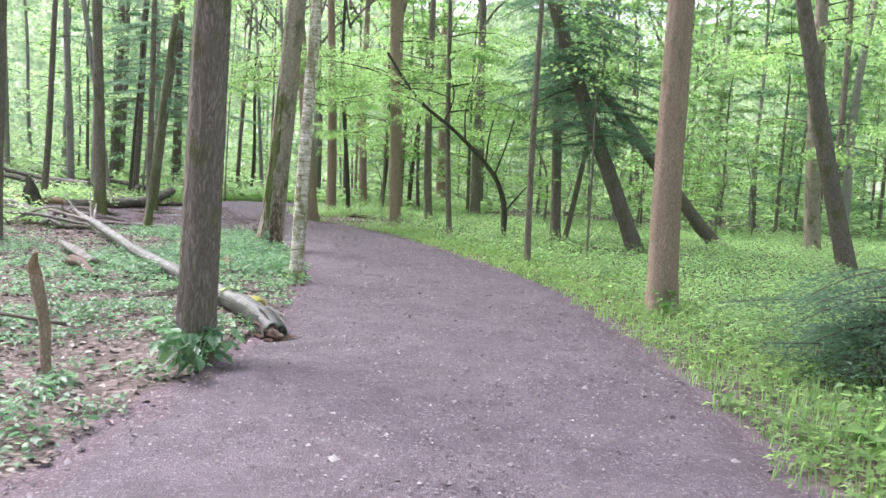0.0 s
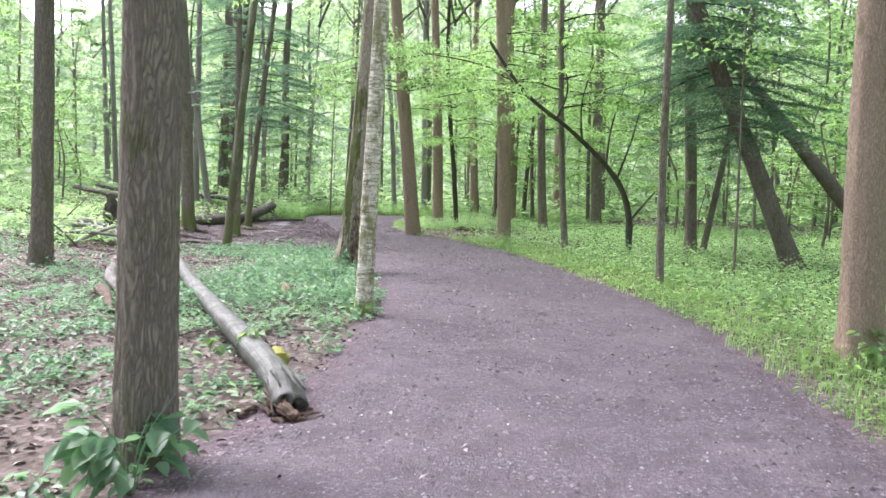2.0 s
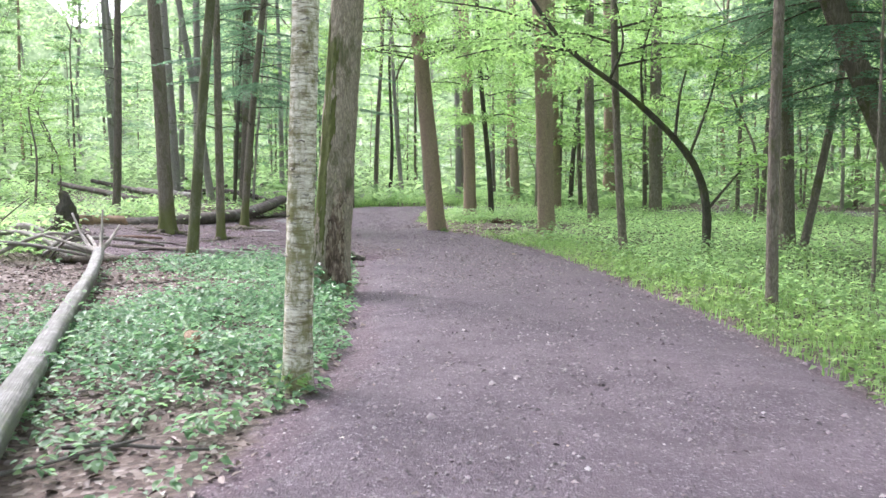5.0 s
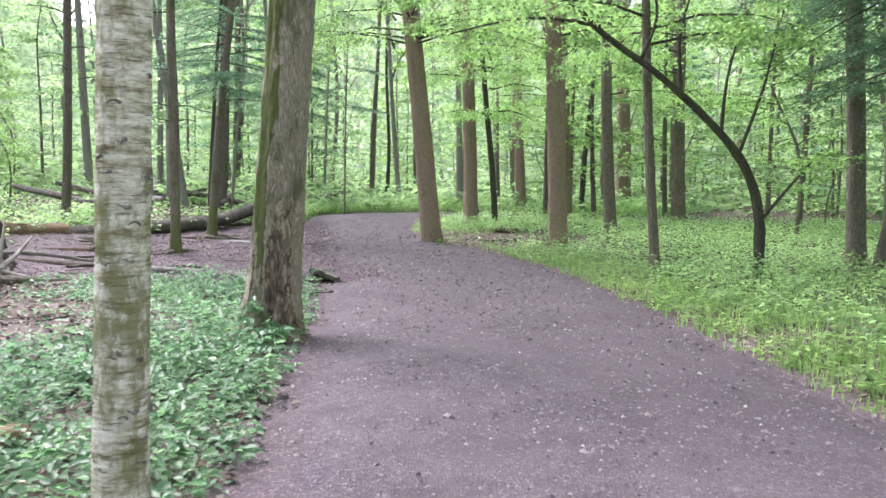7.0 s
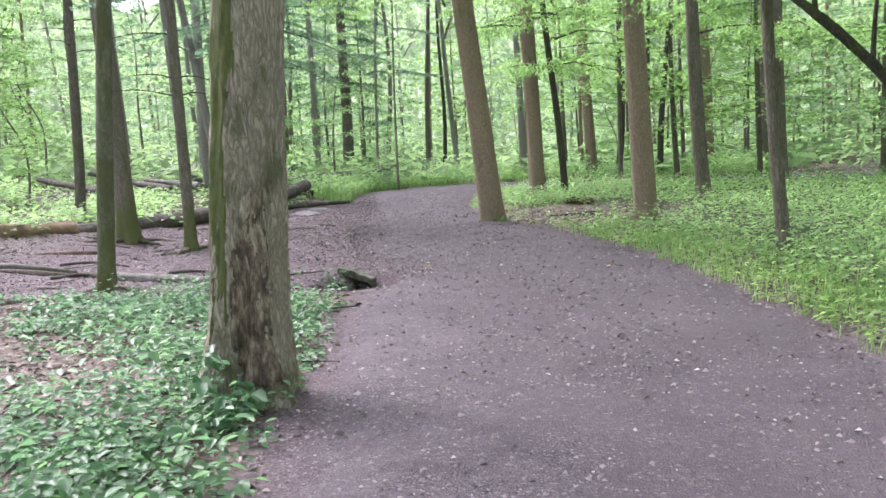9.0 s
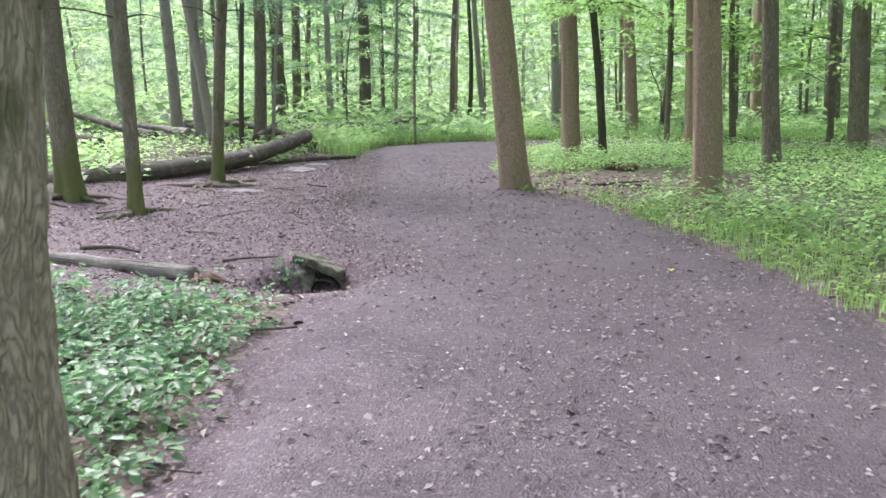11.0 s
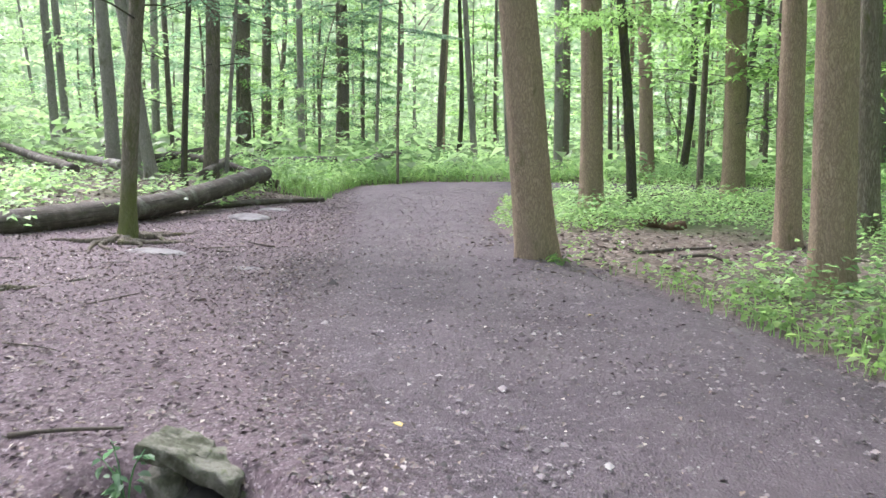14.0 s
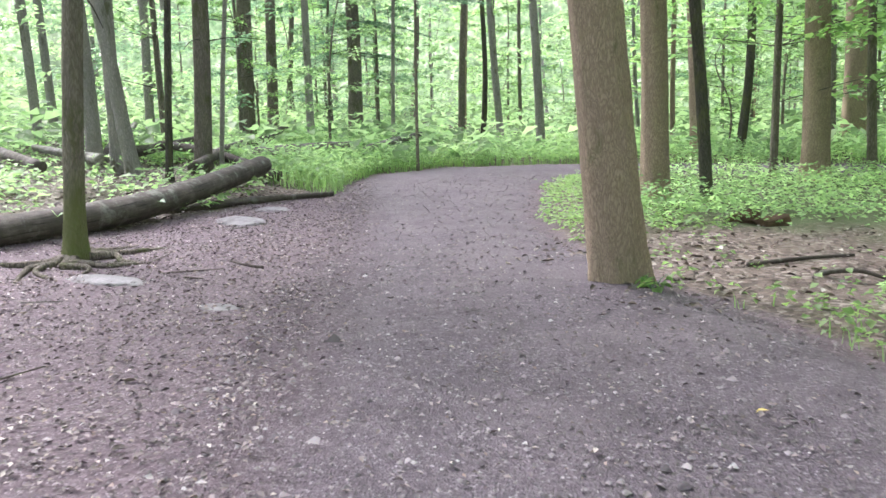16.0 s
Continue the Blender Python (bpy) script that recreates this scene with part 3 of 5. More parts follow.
def spray(rng, start, yaw, length, droop, n, size, spread=0.5, rise=0.25):
    """A flat, layered fan of leaves along a side branch: the branch's points and the leaves' places and sizes."""
    t = np.linspace(0, 1, 4)
    d = np.array([-math.sin(yaw), math.cos(yaw)])
    pts = np.stack([start[0] + d[0] * length * t, start[1] + d[1] * length * t, start[2] + length * (rise * t - droop * t * t)], -1)
    s = rng.uniform(0.15, 1.0, n) ** 0.8
    w = rng.normal(0, spread * 0.5, n) * length * (0.25 + 0.6 * s) * (1.15 - s * 0.6)
    pos = np.stack([start[0] + d[0] * length * s - d[1] * w, start[1] + d[1] * length * s + d[0] * w, start[2] + length * (rise * s - droop * s * s) - np.abs(w) * 0.15 + rng.normal(0, 0.045 * length ** 0.5, n)], -1)
    return pts, pos, size * rng.uniform(0.6, 1.25, n)


def crown_mesh(name, rng, base, height, radius, clumps, per, size, mat):
    pos = []
    for _ in range(clumps):
        zz = rng.uniform(0, 1)
        rr = radius * math.sqrt(max(0.05, 1 - (2 * zz - 0.9) ** 2)) * math.sqrt(rng.uniform(0.05, 1))
        a = rng.uniform(0, 6.283)
        c = np.array([rr * math.cos(a), rr * math.sin(a), base + zz * height])
        pos.append(c + rng.normal(0, 1, (per, 3)) * np.array([0.75, 0.75, 0.33]))
    pos = np.concatenate(pos)
    return leaf_mesh(name, pos, size * rng.uniform(0.6, 1.3, len(pos)), mat, rng, (-0.7, 0.5), 0.75)


crng = np.random.default_rng(5)
# Mostly out of view; thin or dense crowns are set where light needs shaping.
CROWNS = [crown_mesh("crown", crng, 8.5 + i % 3, 7.5 + i % 2, 3.0 + 0.35 * (i % 4), 18, 34, 0.32, M_CROWN) for i in range(5)]
THIN_CROWNS = [crown_mesh("crown", crng, 8.5 + i % 3, 7.5 + i % 2, 3.0 + 0.35 * (i % 4), 10, 12, 0.30, M_CROWN) for i in range(5)]
LIMB_STOCK = [limb("limb", [(0, 0, 0), (0.7, 0.05, 0.9), (1.5, 0.2, 1.6 + 0.2 * i), (2.4, 0.15 * i, 2.7)], 0.075, 0.02, M_BARK_GREY, 7, 9, 0.08, i) for i in range(4)]
TREES = 0


def tree(x, y, dia, lean, mat, label, h=14.0, sides=20, rings=34, flare=0.5, bend=0.05, ridges=0.03, name="tree"):
    """A standing forest tree: an Empty at its base, with trunk, limbs and crown."""
    global TREES
    TREES += 1
    rng = np.random.default_rng(1000 + TREES)
    root = new(name)
    root.location = (x, y, gz(x, y))
    child("trunk", trunk_mesh("trunk", h, dia, lean, mat, TREES, sides, rings, flare, bend, 0.4, ridges), root)
    for k in range(4):
        z = h * rng.uniform(0.55, 0.92)
        s = rng.uniform(0.8, 1.3) * min(1.0, dia / 0.3)
        child("limb", LIMB_STOCK[k], root, "", pose(lean[0] * z, lean[1] * z, z, 0, 0, k * 90 + rng.uniform(-35, 35)) @ Matrix.Scale(s, 4))
    root["lean"] = lean
    child("crown", (THIN_CROWNS if x > 1 or (y > 16 and x < -7) else CROWNS)[TREES % 5], root, "", pose(lean[0] * h * 0.8, lean[1] * h * 0.8, 0, 0, 0, rng.uniform(0, 360)) @ Matrix.Scale(h / 14.5, 4))
    return tagged(root, label, "tree", "forest trees")


BROWN, GREY, SLIM = "tall forest tree with brown furrowed bark", "tall forest tree with grey-brown bark", "slender forest tree with dark smooth bark"
# beside the near path
tree(-3.57, 6.0, 0.31, (0.05, -0.03), M_BARK_GREY, "straight grey-brown trunk with furrowed bark beside the path", 15, 44, 90, 0.35, 0.02, 0.022)
birch_tree = tree(-4.97, 10.98, 0.19, (0.028, 0.011), M_BARK_BIRCH, "slender yellow birch with pale peeling bark beside the path", 13, 32, 80, 0.3, 0.03, 0.03)
scar_tree = tree(-7.28, 14.8, 0.43, (0.066, 0.028), M_BARK_MOSS, "thick leaning mossy trunk with a scar at the path's edge", 15, 44, 90, 0.8, 0.03, 0.035)
tree(0.03, 10.95, 0.37, (-0.012, -0.004), M_BARK_TAN, "straight brown trunk with flaring base on the grassy verge", 15, 40, 80, 0.5, 0.03, 0.025)
bend_tree = tree(-10.53, 24.24, 0.41, (-0.085, -0.052), M_BARK_TAN, "leaning tan-brown trunk at the inside of the bend", 15, 44, 80, 0.35, 0.03, 0.02)
second_tree = tree(-12.05, 29.5, 0.37, (-0.035, -0.02), M_BARK_TAN, "straight tan-brown trunk behind the bend", 15, 32, 60, 0.4, 0.03, 0.02)
black_tree = tree(-11.4, 29.6, 0.165, (-0.03, -0.015), M_BARK_BLACK, "crooked dark mossy trunk among undergrowth", 12, 20, 50, 0.4, 0.12, 0.03)
tan_tree = tree(-7.8, 24.15, 0.35, (-0.05, -0.03), M_BARK_TAN, "smooth tan trunk with a long crack in leaf litter", 15, 36, 60, 0.35, 0.03, 0.02)
tree(-8.55, 26.5, 0.28, (-0.03, -0.02), M_BARK_TAN, "brown mossy trunk behind a smooth tan one", 14, 28, 50, 0.5, 0.04, 0.02)
grey_tree = tree(-7.9, 28.2, 0.28, (-0.03, -0.02), M_BARK_GREY, GREY)
third_tree = tree(-10.7, 33.3, 0.43, (-0.015, -0.01), M_BARK_TAN, BROWN)
tree(-14.0, 38.3, 0.38, (-0.02, -0.02), M_BARK_TAN, BROWN)
tree(-13.1, 38.2, 0.21, (0.05, 0.03), M_BARK_BLACK, SLIM, 11, 14, 30, 0.4, 0.15)
tree(-11.6, 37.9, 0.2, (0.03, 0.02), M_BARK_BLACK, SLIM, 11, 14, 30, 0.4, 0.12)
verge_tree = tree(-5.3, 21.0, 0.145, (-0.05, -0.027), M_BARK_GREY, "thin grey-brown tree on the verge", 11, 20, 40, 0.4, 0.05)
tree(-2.41, 15.55, 0.125, (-0.012, -0.007), M_BARK_GREY, "thin grey-brown trunk at the verge", 10, 18, 40, 0.3, 0.04)
tree(-2.75, 22.2, 0.27, (-0.03, -0.015), M_BARK_GREY, GREY)
tree(-2.5, 22.0, 0.15, (0.14, 0.06), M_BARK_DARK, "dark slanting stem beside a larger trunk", 8, 14, 30)
tree(-1.48, 17.2, 0.05, (0.02, 0.01), M_BARK_DARK, "thin bare sapling in the grass", 5, 8, 20, 0.3, 0.06)
tree(-0.57, 20.3, 0.40, (-0.385, -0.15), M_BARK_DARK, "dark hemlock trunk leaning far over", 12, 28, 60, 0.35, 0.06)
tree(3.62, 18.2, 0.38, (-0.28, -0.07), M_BARK_DARK, "leaning dark trunk among green undergrowth", 13, 24, 40, 0.35, 0.08)
mossy_tree = tree(3.86, 24.4, 0.42, (-0.05, -0.02), M_BARK_MOSS, "mossy tree in green undergrowth", 15)
tree(5.4, 30.3, 0.25, (-0.03, -0.01), M_BARK_GREY, GREY)
fourth_tree = tree(-7.1, 32.1, 0.38, (-0.03, -0.01), M_BARK_GREY, GREY)
tree(-11.3, 42.5, 0.6, (-0.02, -0.01), M_BARK_TAN, BROWN, 16)
tree(-8.85, 40.5, 0.45, (-0.04, -0.03), M_BARK_GREY, GREY)
tree(-17.2, 40.2, 0.28, (-0.02, -0.01), M_BARK_GREY, GREY)
tree(-16.6, 38.4, 0.26, (-0.014, -0.01), M_BARK_PALE, "slender grey forest tree on the bank")
# across the clearing and up the bank
tree(-18.2, 21.75, 0.2, (0.054, 0.03), M_BARK_DARK, SLIM, 14, 18, 40)
tree(-15.25, 20.45, 0.32, (-0.035, -0.02), M_BARK_FOOT, "dark trunk with mossy flaring roots beside a log", 15, 32, 70, 0.85, 0.03, 0.025)
tree(-11.45, 17.05, 0.18, (0.088, 0.044), M_BARK_GREEN, "slim greenish trunk leaning over the bare earth", 13, 24, 60, 0.7, 0.04, 0.025)
tree(-13.5, 20.15, 0.175, (-0.002, 0.0), M_BARK_FOOT, "slim dark trunk with spreading roots in bare earth", 13, 24, 60, 0.8, 0.03, 0.025)
tree(-15.28, 23.06, 0.19, (0.08, 0.05), M_BARK_FOOT, "slim dark trunk with exposed roots at a fallen log", 14, 28, 70, 0.9, 0.04, 0.025)
tree(-11.4, 12.35, 0.33, (0.019, 0.007), M_BARK_DARK, "dark straight trunk in low green plants", 15, 28, 50, 0.4, 0.04)
tree(-20.0, 28.8, 0.31, (0.05, 0.03), M_BARK_DARK, "dark straight twin trunk on the bank", 15, 22, 40)
tree(-19.75, 29.0, 0.09, (0.055, 0.035), M_BARK_PALE, "thin pale stem close beside a dark trunk", 13, 10, 30)
tree(-19.2, 27.4, 0.12, (0.06, 0.04), M_BARK_BLACK, SLIM, 12, 14, 30)
tree(-20.2, 27.5, 0.24, (-0.11, -0.07), M_BARK_PALE, "pale leaning trunk on the bank", 14, 20, 40)
tree(-25.9, 35.7, 0.47, (0.02, 0.01), M_BARK_GREY, "dead grey trunk with ragged bark on the bank", 14)
tree(-27.4, 38.3, 0.36, (0.02, 0.01), M_BARK_GREY, GREY)
tree(-23.7, 35.9, 0.22, (-0.02, -0.01), M_BARK_PALE, "slender grey forest tree on the bank")
tree(-24.6, 38.9, 0.45, (0.02, 0.015), M_BARK_DARK, "dark hemlock trunk behind green undergrowth", 15)
tree(-22.4, 41.5, 0.22, (0.03, 0.02), M_BARK_GREY, GREY)
tree(-21.4, 41.0, 0.18, (0.05, 0.03), M_BARK_BLACK, SLIM, 10, 12, 30, 0.3, 0.15)
tree(-20.4, 40.5, 0.22, (-0.06, -0.04), M_BARK_PALE, "slender grey forest tree on the bank")
tree(-18.2, 38.6, 0.24, (-0.048, -0.03), M_BARK_PALE, "slender grey forest tree on the bank")
tree(-26.5, 32.9, 0.24, (0.01, 0.01), M_BARK_PALE, "pale straight trunk up the bank", 14)
tree(-27.1, 30.2, 0.23, (-0.03, -0.02), M_BARK_PALE, "slender grey forest tree on the bank")
tree(-29.5, 32.2, 0.24, (-0.02, -0.02), M_BARK_PALE, "slender grey forest tree on the bank")
tree(-22.6, 28.5, 0.3, (-0.03, -0.02), M_BARK_PALE, "pale grey trunk up the bank", 15)
tree(-21.1, 27.9, 0.26, (0.006, 0.0), M_BARK_PALE, "pale straight trunk on the bank", 15)
tree(-18.9, 33.9, 0.075, (0.02, 0.015), M_BARK_GREY, "thin dark sapling in bright undergrowth", 9, 12, 30, 0.3)

# the wood beyond, plus unseen trees around and behind the walker for light closure
wood = random.Random(11)
stock = []
# Pale bark on most distant trunks puts the haze into their colour.
for i, (m, lab) in enumerate(((M_BARK_GREY, GREY), (M_BARK_PALE, "distant forest tree with grey bark paled for haze"), (M_BARK_TAN, BROWN), (M_BARK_PALE, "distant forest tree with grey bark paled for haze"), (M_BARK_PALE, "distant forest tree with grey bark paled for haze"))):
    stock.append((trunk_mesh("trunk", 14, 0.3, (0.02 * (i - 2), 0.01), m, 50 + i, 12, 22, 0.4, 0.12), lab))
placed = [(o.location.x, o.location.y) for o in scene.collection.objects if o.name.startswith("tree")]
count = 0
while count < 150:
    b = radians(wood.uniform(-75, 30)) if count < 95 else radians(wood.uniform(30, 285))
    r = wood.uniform(23, 80) if count < 95 else wood.uniform(9, 45)
    x, y = -5 + r * math.sin(b), 12 + r * math.cos(b)
    near = 1.1 if r > 30 else 2.0
    if max(left_of(x, y), right_of(x, y)) < 1.2 or clearing(x, y) > 0 or any(math.hypot(x - p, y - q) < near for p, q in placed):
        continue
    if x < -14 and count < 95 and wood.random() < 0.5:
        continue
    if y < 33 and -20 < x < 5 and y > -1:
        continue
    placed.append((x, y))
    count += 1
    k = wood.randrange(5)
    s = wood.choice((0.3, 0.4, 0.5, 0.6, 0.8, 1.0, 1.2))
    root = new("tree")
    root.location = (x, y, gz(x, y))
    root.rotation_euler = (radians(wood.uniform(-3, 3)), radians(wood.uniform(-3, 3)), wood.uniform(0, 6.28))
    t = child("trunk", stock[k][0], root)
    t.scale = (s, s, wood.uniform(0.85, 1.15))
    child("limb", LIMB_STOCK[k % 4], root, "", pose(0, 0, 9 + k * 0.6, 0, 0, wood.uniform(0, 360)))
    child("limb", LIMB_STOCK[(k + 1) % 4], root, "", pose(0, 0, 8 + k * 0.7, 0, 0, wood.uniform(0, 360)))
    child("crown", (THIN_CROWNS if x < -6 or (x > 2 and y < 18) else CROWNS)[count % 5], root, "", pose(0, 0, wood.uniform(-1.5, 0.5), 0, 0, wood.uniform(0, 360)))
    tagged(root, stock[k][1], "tree", "distant forest trees")


# ---- leafy understory ----
def sapling_parts(seed, h, n_spray, n_leaf, size, mat, low=0.22, reach=1.5, fine=False):
    rng = np.random.default_rng(seed)
    line = spline([(0, 0, -0.1), (0.1 * rng.normal(), 0.1 * rng.normal(), h * 0.35), (0.3 * rng.normal(), 0.3 * rng.normal(), h * 0.7), (0.5 * rng.normal(), 0.5 * rng.normal(), h)], 14)
    stem = bulk("stem", *tube(line, np.linspace(0.012 * h ** 0.8, 0.006, 14), 7, 0.05, seed), M_BARK_DARK)
    twigs, pos, size_all = [], [], []
    for k in range(n_spray):
        u = low + (1 - low) * (k + rng.uniform(0, 1)) / n_spray
        p = line[min(int(u * 13), 13)]
        L = reach * (1.15 - 0.75 * u) * rng.uniform(0.6, 1.25)
        pts, ps, sz = spray(rng, p, rng.uniform(0, 6.283), L, rng.uniform(0.05, 0.35), n_leaf, size)
        twigs.append(tube(pts, np.linspace(0.010, 0.003, len(pts)), 3, 0, k, 0, False))
        pos.append(ps)
        size_all.append(sz)
    tw = bulk("branchwork", *joined(twigs), M_TWIG)
    fo = leaf_mesh("foliage", np.concatenate(pos), np.concatenate(size_all), mat, rng, (-0.55, 0.2), 0.62, fine)
    return stem, tw, fo


SAPLINGS = [sapling_parts(70 + i, h, ns, nl, sz, (M_LEAF_HAZE, M_LEAF_DEEP, M_LEAF, M_LEAF_HAZE, M_LEAF, M_LEAF)[i], lo, rc) for i, (h, ns, nl, sz, lo, rc) in enumerate(((5.5, 26, 60, 0.14, 0.2, 1.9), (7.5, 30, 64, 0.16, 0.18, 2.3), (4.2, 24, 70, 0.095, 0.22, 1.5), (9.5, 38, 66, 0.17, 0.18, 2.6), (2.6, 16, 60, 0.085, 0.15, 1.1), (9.0, 36, 64, 0.16, 0.2, 2.5)))]


def sapling(x, y, kind, s=1.0, turn=0.0, label="young broadleaf tree with layered light green leaves"):
    root = new("sapling")
    root.location, root.rotation_euler, root.scale = (x, y, gz(x, y)), (0, 0, turn), (s, s, s)
    for n, me in zip(("stem", "branchwork", "foliage"), SAPLINGS[kind]):
        child(n, me, root)
    return tagged(root, label, "sapling", "understory saplings")


sap = random.Random(21)
done = 0
while done < 180:
    b, r = radians(sap.uniform(-72, 28)), 11 + 62 * sap.random() ** 1.1
    x, y = -5 + r * math.sin(b), 10 + r * math.cos(b)
    if max(left_of(x, y), right_of(x, y)) < 1.4 or clearing(x, y) > 0 or litter_patch(x, y) > 0.2:
        continue
    if -21 < x < -5 and y < 30 and left_of(x, y) > 0:
        continue
    if x < -17 and sap.random() < 0.25:
        continue
    if right_of(x, y) > 0 and r < 19 and sap.random() < 0.6:
        continue
    k = sap.choice((0, 1, 1, 2, 3, 3, 5, 5)) if r > 22 else sap.choice((2, 2, 4))
    sapling(x, y, k, sap.uniform(0.8, 1.25), sap.uniform(0, 6.28))
    done += 1



def low_boughs(root, z0, z1, n, length, seed, size=0.09, aim=None, per=170):
    """Leafy side boughs on a standing tree: each bough's wood a part, their leaves one mass."""
    rng = np.random.default_rng(seed)
    lean = root["lean"]
    pos, sz = [], []
    for k in range(n):
        z = rng.uniform(z0, z1)
        start = np.array((lean[0] * z, lean[1] * z, z))
        yaw = rng.uniform(0, 6.283) if aim is None else radians(rng.uniform(*aim))
        L = length * rng.uniform(0.65, 1.2)
        pts, p, q = spray(rng, start, yaw, L, rng.uniform(0.15, 0.45), per, size, 0.5)
        child("bough", bulk("bough", *tube(pts, np.linspace(0.022, 0.005, len(pts)), 6, 0, k, 0, False), M_BARK_BLACK), root)
        pos.append(p)
        sz.append(q)
        for j in range(3):
            u = rng.uniform(0.3, 0.9)
            c = pts[0] * (1 - u) + pts[-1] * u
            _, p, q = spray(rng, c, yaw + rng.choice((-1, 1)) * rng.uniform(0.5, 1.1), L * 0.5, 0.3, per // 2, size, 0.6, 0.1)
            pos.append(p)
            sz.append(q)
    child("foliage", leaf_mesh("foliage", np.concatenate(pos), np.concatenate(sz), M_LEAF, rng, (-0.9, 0.1), 0.5), root)


low_boughs(bend_tree, 4.0, 5.2, 10, 3.0, 401, 0.085, (20, 330))
low_boughs(bend_tree, 3.9, 4.6, 8, 2.8, 411, 0.085, (90, 270))
low_boughs(second_tree, 3.4, 6.0, 9, 2.6, 402)
low_boughs(black_tree, 2.6, 5.0, 12, 2.4, 403)
low_boughs(tan_tree, 3.8, 6.0, 8, 2.6, 404)
low_boughs(grey_tree, 3.0, 6.5, 9, 2.6, 405)
low_boughs(verge_tree, 3.2, 5.5, 9, 2.2, 406)
low_boughs(third_tree, 3.0, 7.0, 10, 3.0, 407, 0.1)
low_boughs(mossy_tree, 2.5, 7.0, 12, 3.0, 408, 0.1)
low_boughs(fourth_tree, 2.8, 7.0, 11, 3.0, 409, 0.1)
low_boughs(scar_tree, 4.6, 6.0, 4, 2.6, 410, 0.085, (60, 200))

# foliage of the wood beyond, in layered sprays with gaps
frng = np.random.default_rng(41)
pos, sz = [], []
for _ in range(3500):
    b, r = radians(frng.uniform(-80, 35)), 33 + 55 * frng.uniform() ** 0.8
    x, y = -5 + r * math.sin(b), 12 + r * math.cos(b)
    if x < -18 and frng.uniform() < 0.15:
        continue
    z = gz(x, y) + 0.8 + 13 * frng.uniform() ** 1.4
    _, p, q = spray(frng, (x, y, z), frng.uniform(0, 6.283), frng.uniform(1.6, 3.2), frng.uniform(0.05, 0.3), 34, 0.3, 0.7)
    pos.append(p)
    sz.append(q)
tagged(new("distant_foliage", leaf_mesh("distant_foliage", np.concatenate(pos), np.concatenate(sz), M_LEAF_HAZE, frng, (-0.55, 0.3), 0.7)), "distant light green leaves of the wood", "foliage", kind="stuff")

# added self-glowing ring as the far wood that closes the view, with an uneven treetop line
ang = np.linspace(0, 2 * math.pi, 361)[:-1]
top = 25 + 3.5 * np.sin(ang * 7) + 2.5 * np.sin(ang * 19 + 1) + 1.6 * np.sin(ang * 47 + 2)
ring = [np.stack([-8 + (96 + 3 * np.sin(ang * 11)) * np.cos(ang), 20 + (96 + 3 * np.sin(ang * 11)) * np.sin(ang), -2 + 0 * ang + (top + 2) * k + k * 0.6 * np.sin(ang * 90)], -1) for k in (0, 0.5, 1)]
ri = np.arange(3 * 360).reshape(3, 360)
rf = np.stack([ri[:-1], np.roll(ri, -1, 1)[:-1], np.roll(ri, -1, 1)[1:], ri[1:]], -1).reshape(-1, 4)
tagged(new("backdrop", bulk("backdrop", np.concatenate(ring), rf, M_FAR)), "glowing backdrop painted as hazy light green far wood", "far wood", kind="structure")


def dead_twigs(x, y, lean, z0, z1, n, seed, length=1.0):
    """Bare dead side branches on a conifer's lower trunk."""
    rng = np.random.default_rng(seed)
    for k in range(n):
        z = rng.uniform(z0, z1)
        a, L = rng.uniform(0, 6.283), length * rng.uniform(0.4, 1.2)
        p = np.array((x + lean[0] * z, y + lean[1] * z, gz(x, y) + z))
        d = np.array((math.cos(a), math.sin(a), rng.uniform(-0.25, 0.15)))
        tagged(new("dead_branch", limb("dead_branch", [p, p + d * L * 0.5 + (0, 0, 0.03), p + d * L - (0, 0, 0.06 * L)], 0.014, 0.004, M_BARK_BLACK, 5, 6, 0, k)), "bare dead side branch on a slim trunk", "branch", "dead side branches")


dead_twigs(-13.5, 20.15, (0, 0), 2.0, 5.5, 14, 501)
dead_twigs(-15.28, 23.06, (0.08, 0.05), 1.8, 6.0, 18, 502, 1.4)
dead_twigs(-15.25, 20.45, (-0.035, -0.02), 2.6, 6.0, 8, 503)
dead_twigs(-20.0, 28.8, (0.05, 0.03), 2.2, 7.0, 14, 504, 1.5)
dead_twigs(-18.2, 21.75, (0.054, 0.03), 2.0, 5.0, 8, 505)

# rotten scar with flaking bark on the mossy trunk by the path
scar_rng = np.random.default_rng(611)
scar_grid = np.empty(90 * 44 * 3, np.float32)
scar_trunk = [o for o in scar_tree.children if o.name.startswith("trunk")][0].data
scar_trunk.vertices.foreach_get("co", scar_grid)
scar_grid = scar_grid.reshape(90, 44, 3)


def on_trunk(a, z, proud=0.0):
    """A point of the scarred trunk's bark at an angle and a height, pushed out by proud."""
    k = np.searchsorted(scar_grid[:, 0, 2], z) - 1
    f = (z - scar_grid[k, 0, 2]) / (scar_grid[k + 1, 0, 2] - scar_grid[k, 0, 2])
    u = (a % (2 * math.pi)) / (2 * math.pi) * 44
    i0, g = int(u) % 44, u - int(u)
    i1 = (i0 + 1) % 44
    p = (scar_grid[k, i0] * (1 - g) + scar_grid[k, i1] * g) * (1 - f) + (scar_grid[k + 1, i0] * (1 - g) + scar_grid[k + 1, i1] * g) * f
    return p + np.array((math.cos(a), math.sin(a), 0)) * proud


